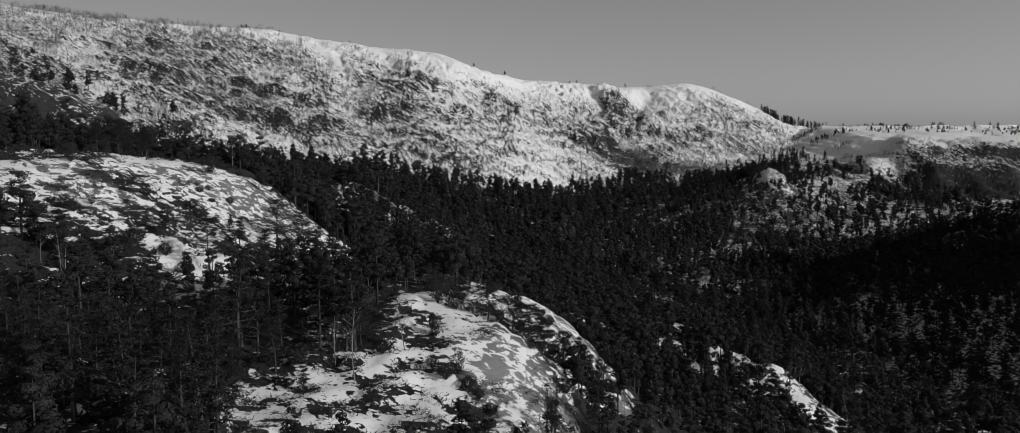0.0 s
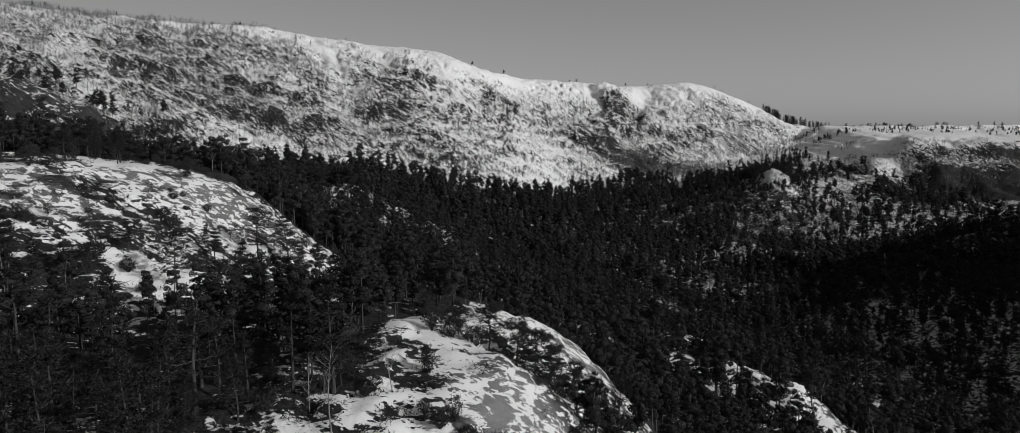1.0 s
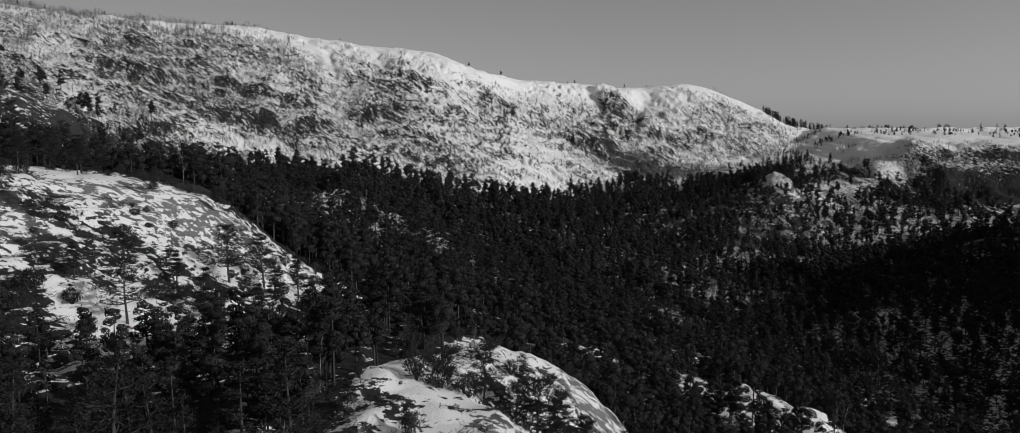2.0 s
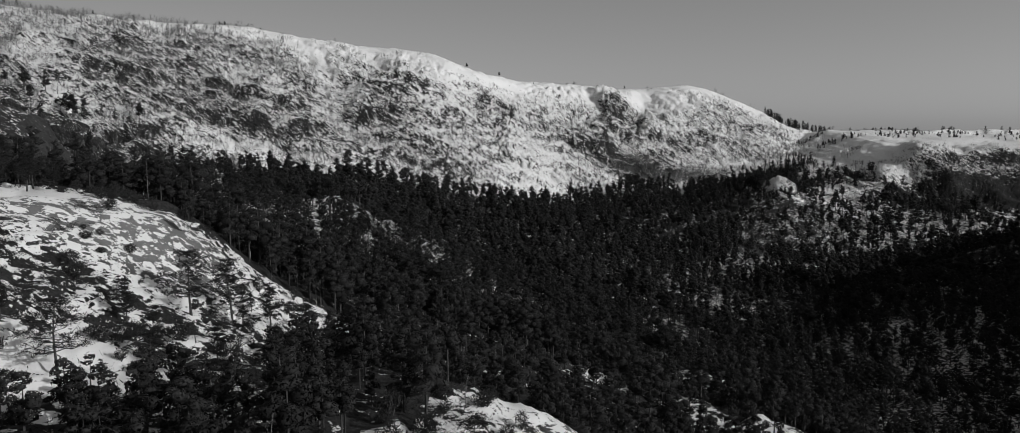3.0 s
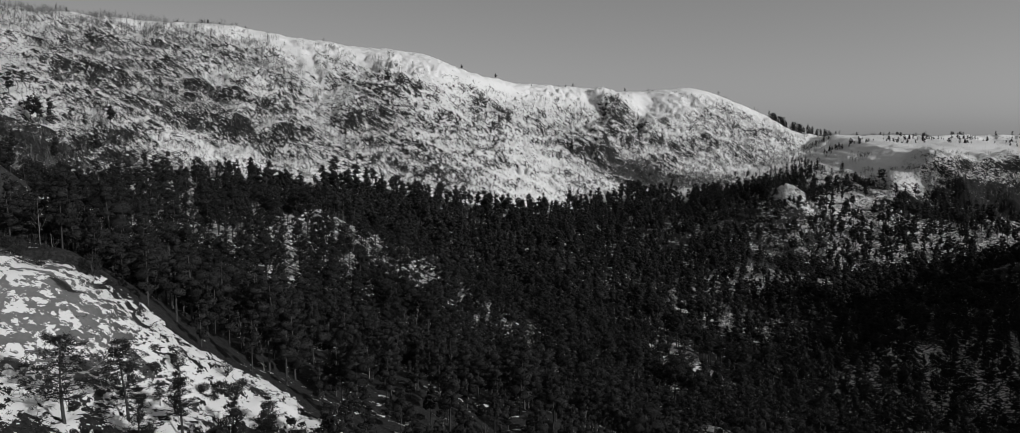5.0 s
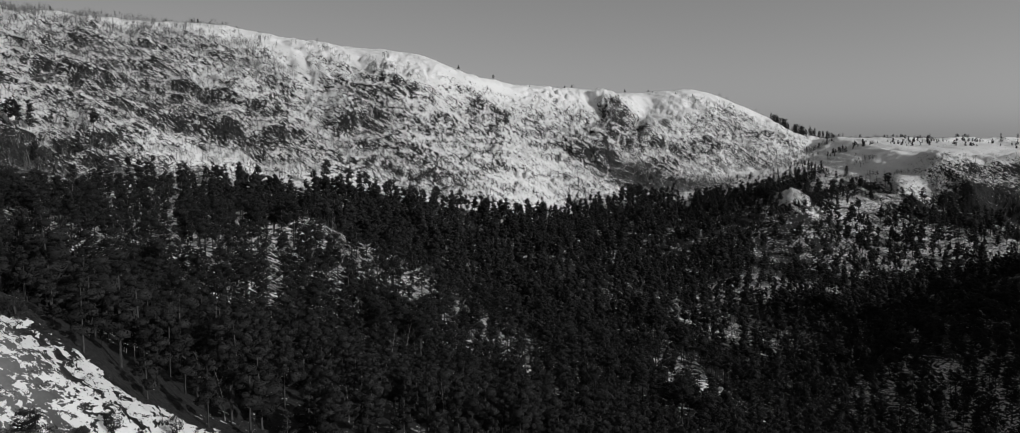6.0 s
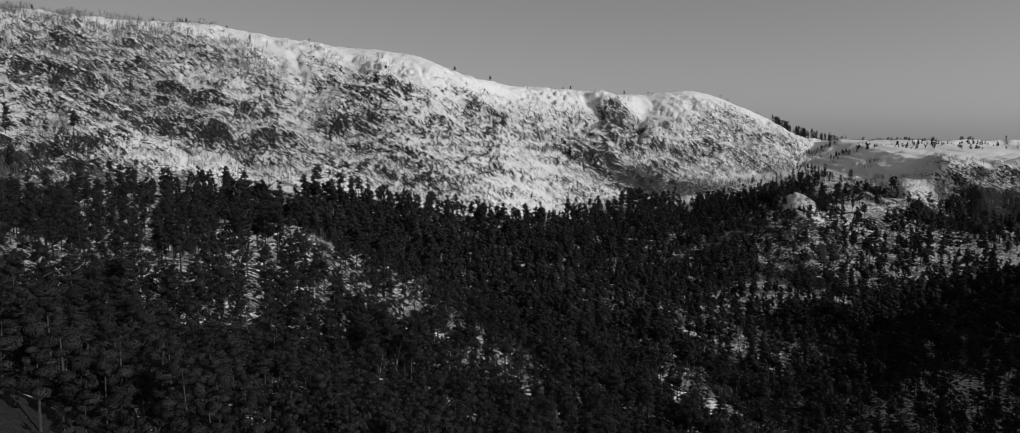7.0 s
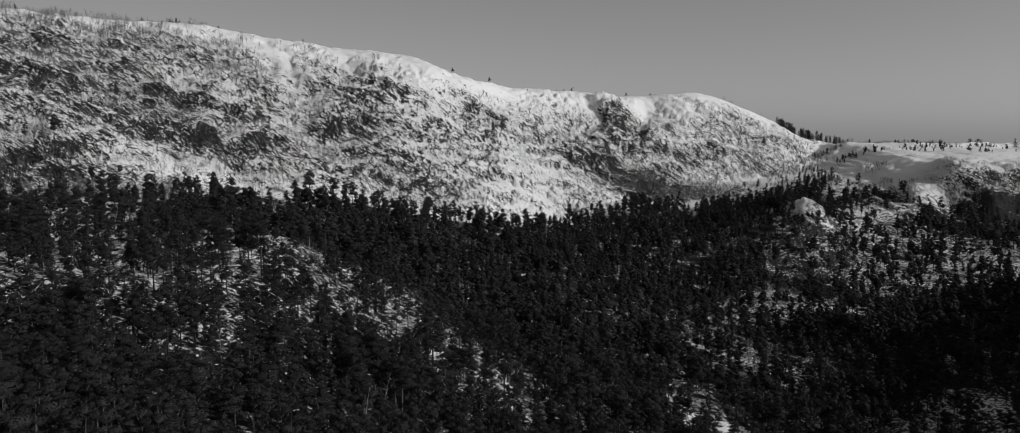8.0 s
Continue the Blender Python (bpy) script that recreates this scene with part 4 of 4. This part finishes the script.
# the nearest stretch of the wood stands tree by tree
near = (wood_rows[:, 1] < 118) & (wood_rows[:, 1] > 48) & (np.abs(wood_rows[:, 0]) < 62)
order = np.nonzero(near)[0]
order = order[np.argsort(wood_rows[order, 1])][:270]
single = np.zeros(n, bool)
single[order] = True
stock = {}
for i in order:
    kinds = birch_kinds if leafless[i] else near_kinds
    proto = kinds[int(i) % len(kinds)]
    tall[i] = min(tall[i], 6.5) if leafless[i] else tall[i]
    stock.setdefault(proto.name, (proto, []))[1].append((float(wood_rows[i, 0]), float(wood_rows[i, 1]), math.degrees(turns[i]), float(tall[i]) / 6.0))
for k, proto in enumerate(near_kinds + birch_kinds):
    planted(proto, stock[proto.name][1] if proto.name in stock else [(-12.0 - 2.6 * k, 99.0, 40.0 * k, 1.0)])

# the rest of the wood, past counting
def whole(maker, *given, **how):
    """A tree in one piece, as points and triangles."""
    s = Shape()
    maker(*given, s, s, **how)
    return s.arrays()


mid = [whole(lambda wood, leaf, k=k: far_pine(300 + k, 8.0, 12, 0.105, 0.22 + 0.08 * (k % 4), 0.2, wood, leaf)) for k in range(8)]
rest = ~single & ~leafless & (wood_rows[:, 1] < 190)
near_wood = joined("pine_wood", mid, np.stack([rnd.integers(0, 8, n)[rest], wood_rows[rest, 0], wood_rows[rest, 1], wood_rows[rest, 2], turns[rest], tall[rest] / 8.0, widths[rest]], -1), (BARK, NEEDLES))
tagged(near_wood, "dark pine wood on the steep slope below the knolls", "forest", kind="stuff")
mid = [whole(lambda wood, leaf, k=k: far_pine(320 + k, 8.0, 12, 0.12, 0.24 + 0.08 * (k % 4), 0.19, wood, leaf, False)) for k in range(8)]
rest = ~single & ~leafless & (wood_rows[:, 1] >= 190) & (wood_rows[:, 1] < 345)
far_wood = joined("pine_wood", mid, np.stack([rnd.integers(0, 8, n)[rest], wood_rows[rest, 0], wood_rows[rest, 1], wood_rows[rest, 2], turns[rest], tall[rest] / 8.0, widths[rest]], -1), (BARK, FAR_NEEDLES))
tagged(far_wood, "dense dark pine wood that fills the snowy valley", "forest", kind="stuff")
mid = [whole(lambda wood, leaf, k=k: far_pine(340 + k, 8.0, 10, 0.14, 0.26 + 0.08 * (k % 4), 0.18, wood, leaf, False)) for k in range(8)]
rest = ~single & ~leafless & (wood_rows[:, 1] >= 345)
back_wood = joined("pine_wood", mid, np.stack([rnd.integers(0, 8, n)[rest], wood_rows[rest, 0], wood_rows[rest, 1], wood_rows[rest, 2], turns[rest], tall[rest] / 8.0, widths[rest]], -1), (BARK, DISTANT))
tagged(back_wood, "dark pine wood at the foot of the snowy mountain", "forest", kind="stuff")
bare_kinds = [whole(lambda wood, leaf, k=k: birch(400 + k, 8.0, 0.6, wood, leaf)) for k in range(5)]
rest = ~single & leafless
far_birch = joined("birch_wood", bare_kinds, np.stack([rnd.integers(0, 5, rest.sum()), wood_rows[rest, 0], wood_rows[rest, 1], wood_rows[rest, 2], turns[rest], tall[rest] / 11.0, widths[rest]], -1), (BIRCH, TWIGS))
tagged(far_birch, "leafless pale birches scattered among the pines", "forest", kind="stuff")


# leafless birch scrub on the mountain and round the cliffs
def scrub(seed, height):
    rng = np.random.default_rng(seed)
    s = Shape()
    for k in range(4):
        o = rng.normal(size=3) * (1.0, 1.0, 0)
        tip = o + (rng.normal() * 0.5, rng.normal() * 0.5, height * rng.uniform(0.7, 1))
        w = 0.06
        s.add([o + (-w, 0, -0.4), o + (w, 0, -0.4), tip], [(0, 1, 2)], 0)
        for j in range(6):
            c = o + (tip - o) * rng.uniform(0.15, 0.8)
            e = rng.normal(size=3) * (0.55, 0.55, 0.2) + (0, 0, 0.75)
            e = e / np.linalg.norm(e) * height * rng.uniform(0.25, 0.45)
            d = np.cross(e, rng.normal(size=3))
            d = d / np.linalg.norm(d) * 0.065
            s.add([c - d, c + d, c + e], [(0, 1, 2)], 1)
    return s.arrays()


gx, gy = np.meshgrid(np.arange(-300, 420, 2.6), np.arange(190, 860, 2.6))
gx, gy = gx + rnd.uniform(-1.5, 1.5, gx.shape), gy + rnd.uniform(-1.5, 1.5, gy.shape)
up_slope = (gy - hermite(FOOT_X, FOOT_Y, gx)) / (hermite(CREST_X, CREST_Y, gx) - hermite(FOOT_X, FOOT_Y, gx))
share = 0.95 * scrubby(gx, gy) * (up_slope > -0.3) * (1 - 0.7 * smooth(-90, -40, gx) * smooth(0.05, 0.2, up_slope)) * np.maximum(0.35 + 0.65 * smooth(-0.15, 0.2, rough(gx, gy, 38, 2, 231)), smooth(-110, -160, gx))
share = np.where(up_slope > 0.8, 0.004 + 0.7 * share * smooth(-140, -190, gx), share) + 0.5 * dome(gx, gy, 96, 395, 25, 30, 60, 1.0) + 0.35 * dome(gx, gy, 178, 480, 10, 80, 50, 1.0)
share = share + 0.75 * dome(gx, gy, 140, 668, 18, 85, 32, 1.0) + 0.25 * smooth(560, 600, gy) * smooth(290, 310, gx) * (gy < 625) + 0.3 * smooth(180, 210, gx) * (gx < 300) * smooth(600, 630, gy) * (gy < 740) * smooth(0.0, 0.3, rough(gx, gy, 26, 2, 241))
keep = (rnd.uniform(size=gx.shape) < share) & (np.abs(gx + 5) < 0.72 * gy + 25) & (up_slope < 1.05)
gx, gy = gx[keep], gy[keep]
k = len(gx)
scrub_wood = joined("birch_scrub", [scrub(500 + j, 4.0) for j in range(6)], np.stack([rnd.integers(0, 6, k), gx, gy, heights(gx, gy), rnd.uniform(0, 6.28, k), rnd.uniform(0.6, 1.3, k), rnd.uniform(0.8, 1.3, k)], -1), (FARTWIGS, FARTWIGS))
tagged(scrub_wood, "grey leafless birch scrub on the snowy mountain side", "scrub", kind="stuff")

# spruces and pines on the skyline and on the saddle
far_kinds = [whole(lambda wood, leaf, j=j: spruce(600 + j, 9.0, wood, leaf, tiers=8)) for j in range(4)] + mid[:3]
rows = []
for j in range(70):                                   # spruce stand on the shoulder below the peak
    x = rnd.uniform(262, 345)
    y = float(hermite(CREST_X, CREST_Y, x)) + rnd.uniform(-26, 3)
    rows.append((int(rnd.integers(0, 4)), x, y, 0, rnd.uniform(0, 6.28), rnd.uniform(0.6, 1.15), 1.0))
for j in range(150):                                   # spruce edge that runs down from the saddle
    f = rnd.uniform(0.1, 1)
    rows.append((int(rnd.integers(0, 4)), 277 - 155 * f + rnd.normal() * 8, 712 - 122 * f - abs(rnd.normal()) * 13, 0, rnd.uniform(0, 6.28), rnd.uniform(0.6, 1.2), 1.0))
for j in range(130):                                  # pines and spruces that thin out above the saddle's tree line
    x = rnd.uniform(170, 300)
    y = 600 + 0.79 * (x - 130) + abs(rnd.normal()) * 26 + 4
    if rough(np.array([x]), np.array([y]), 22, 2, 251)[0] > 0.0:
        rows.append((int(rnd.integers(0, 7)), x, y, 0, rnd.uniform(0, 6.28), rnd.uniform(0.25, 0.7), 1.2))
for j in range(420):                                  # groups of low trees on the flat hill top
    x, y = rnd.uniform(285, 520), 618 + rnd.uniform(110, 190)
    if rough(np.array([x]), np.array([y]), 34, 2, 221)[0] > 0.05:
        rows.append((int(rnd.integers(0, 7)), x, y, 0, rnd.uniform(0, 6.28), rnd.uniform(0.15, 0.55) * (1.25 if rnd.uniform() < 0.15 else 1), 1.4))
for j in range(26):                                   # single trees along the mountain's crest
    x = rnd.choice([rnd.uniform(-290, -150), rnd.uniform(-40, 150)])
    rows.append((int(rnd.integers(4, 7)), x, float(hermite(CREST_X, CREST_Y, x)) + rnd.uniform(-15, 6), 0, rnd.uniform(0, 6.28), rnd.uniform(0.2, 0.5), 1.2))
rows = np.array(rows, float)
rows[:, 3] = heights(rows[:, 1], rows[:, 2])
sky_wood = joined("spruce_wood", far_kinds, rows, (BARK, SPRUCE))
tagged(sky_wood, "dark spruces along the ridge and the saddle", "forest", kind="stuff")

# ---- low growth on the knolls ----
def cushion(seed, size, blades):
    rng = np.random.default_rng(seed)
    s = Shape()
    for _ in range(max(2, blades // 7)):
        s.tuft(rng, rng.normal(size=3) * size * (0.35, 0.35, 0.05) + (0, 0, size * 0.12), size * 0.42, 7, 0.5, 0.6, 0.24, 0)
    return s.arrays()


gx, gy = np.meshgrid(np.arange(-85, 30, 0.62), np.arange(47, 142, 0.62))
gx, gy = gx + rnd.uniform(-0.3, 0.3, gx.shape), gy + rnd.uniform(-0.3, 0.3, gy.shape)
bed = heath_bed(gx, gy)
keep = (knolls(gx, gy) > 0.15) & (gy < 150) & (bed - 0.6 * slabs(gx, gy) > -0.05) & (rnd.uniform(size=gx.shape) < 0.55 + bed)
gx, gy = gx[keep], gy[keep]
k = len(gx)
heath = joined("heather", [cushion(700 + j, 0.9, 21) for j in range(6)], np.stack([rnd.integers(0, 6, k), gx, gy, heights(gx, gy) - 0.03, rnd.uniform(0, 6.28, k), rnd.uniform(0.5, 1.25, k), rnd.uniform(0.8, 1.5, k)], -1), (HEATHER,))
tagged(heath, "dark heather and dwarf shrubs growing through the snow", "heather", kind="stuff")


def juniper(seed, size, tall_part):
    """A dense evergreen bush of upright sprays on short stems."""
    rng = np.random.default_rng(seed)
    stems, leaf = Shape(), Shape()
    for _ in range(7):
        az, out = rng.uniform(0, 6.28), rng.uniform(0.1, 0.45) * size
        tip = np.array([math.cos(az) * out, math.sin(az) * out, size * tall_part * rng.uniform(0.5, 0.85)])
        stems.tube([(0, 0, -0.1), tip * (0.6, 0.6, 0.5), tip], [0.03, 0.02, 0.006], 4)
    for _ in range(80):
        v = rng.normal(size=3)
        v = v / np.linalg.norm(v) * rng.uniform(0.5, 1) ** 0.5
        c = np.array([v[0] * 0.45 * size, v[1] * 0.45 * size, size * tall_part * (0.48 + 0.44 * v[2])])
        leaf.tuft(rng, c, size * 0.2, 9, 0.9, 0.9, 0.3)
    return stems, leaf


bush_kinds = []
for j, t in enumerate((0.8, 1.0, 1.7, 0.7, 1.2)):
    stems, leaf = juniper(800 + j, 1.0, t)
    bush_kinds.append(thing("juniper_bush", ("tall dark juniper column on the snowy knoll" if t > 1.5 else "low dark juniper bush growing through the snow"), "bush",
                            (("stem", stems.mesh("juniper_stems", BARK)), ("foliage", leaf.mesh("juniper_foliage", JUNIPER))), "juniper bushes"))
bush_rows = {j: [] for j in range(5)}
for j, x, y, size in [(2, -4.4, 63.4, 1.25), (1, -3.4, 62.0, 1.2), (0, -2.6, 61.0, 1.1), (1, -5.4, 62.4, 1.4), (3, -1.6, 59.6, 1.3), (4, -6.6, 64.0, 1.1), (0, -6.2, 67.4, 1.0), (4, -7.4, 78.4, 1.9),
                      (1, -5.6, 78.8, 2.2), (4, -3.6, 79.0, 2.0), (0, -45.0, 93.0, 2.6), (1, -41.6, 93.6, 1.7), (0, -32.7, 108.3, 2.3), (4, -44.5, 112.0, 1.8), (1, -46.2, 114.0, 1.6)]:
    bush_rows[j].append((x, y, float(rnd.uniform(0, 360)), size))
tries = 0
while sum(len(v) for v in bush_rows.values()) < 185 and tries < 6000:
    tries += 1
    x, y = float(rnd.uniform(-80, 24)), float(rnd.uniform(48, 140))
    px, py = np.array([x]), np.array([y])
    if knolls(px, py)[0] > 0.2 and (slabs(px, py)[0] < 0.45 or (x < -30 and slabs(px, py)[0] < 0.85)) and rough(px, py, 12, 3, 131)[0] > 0.1:
        bush_rows[int(rnd.integers(0, 5))].append((x, y, float(rnd.uniform(0, 360)), float(rnd.uniform(0.6, 1.7))))
for j, some in bush_rows.items():
    planted(bush_kinds[j], some)
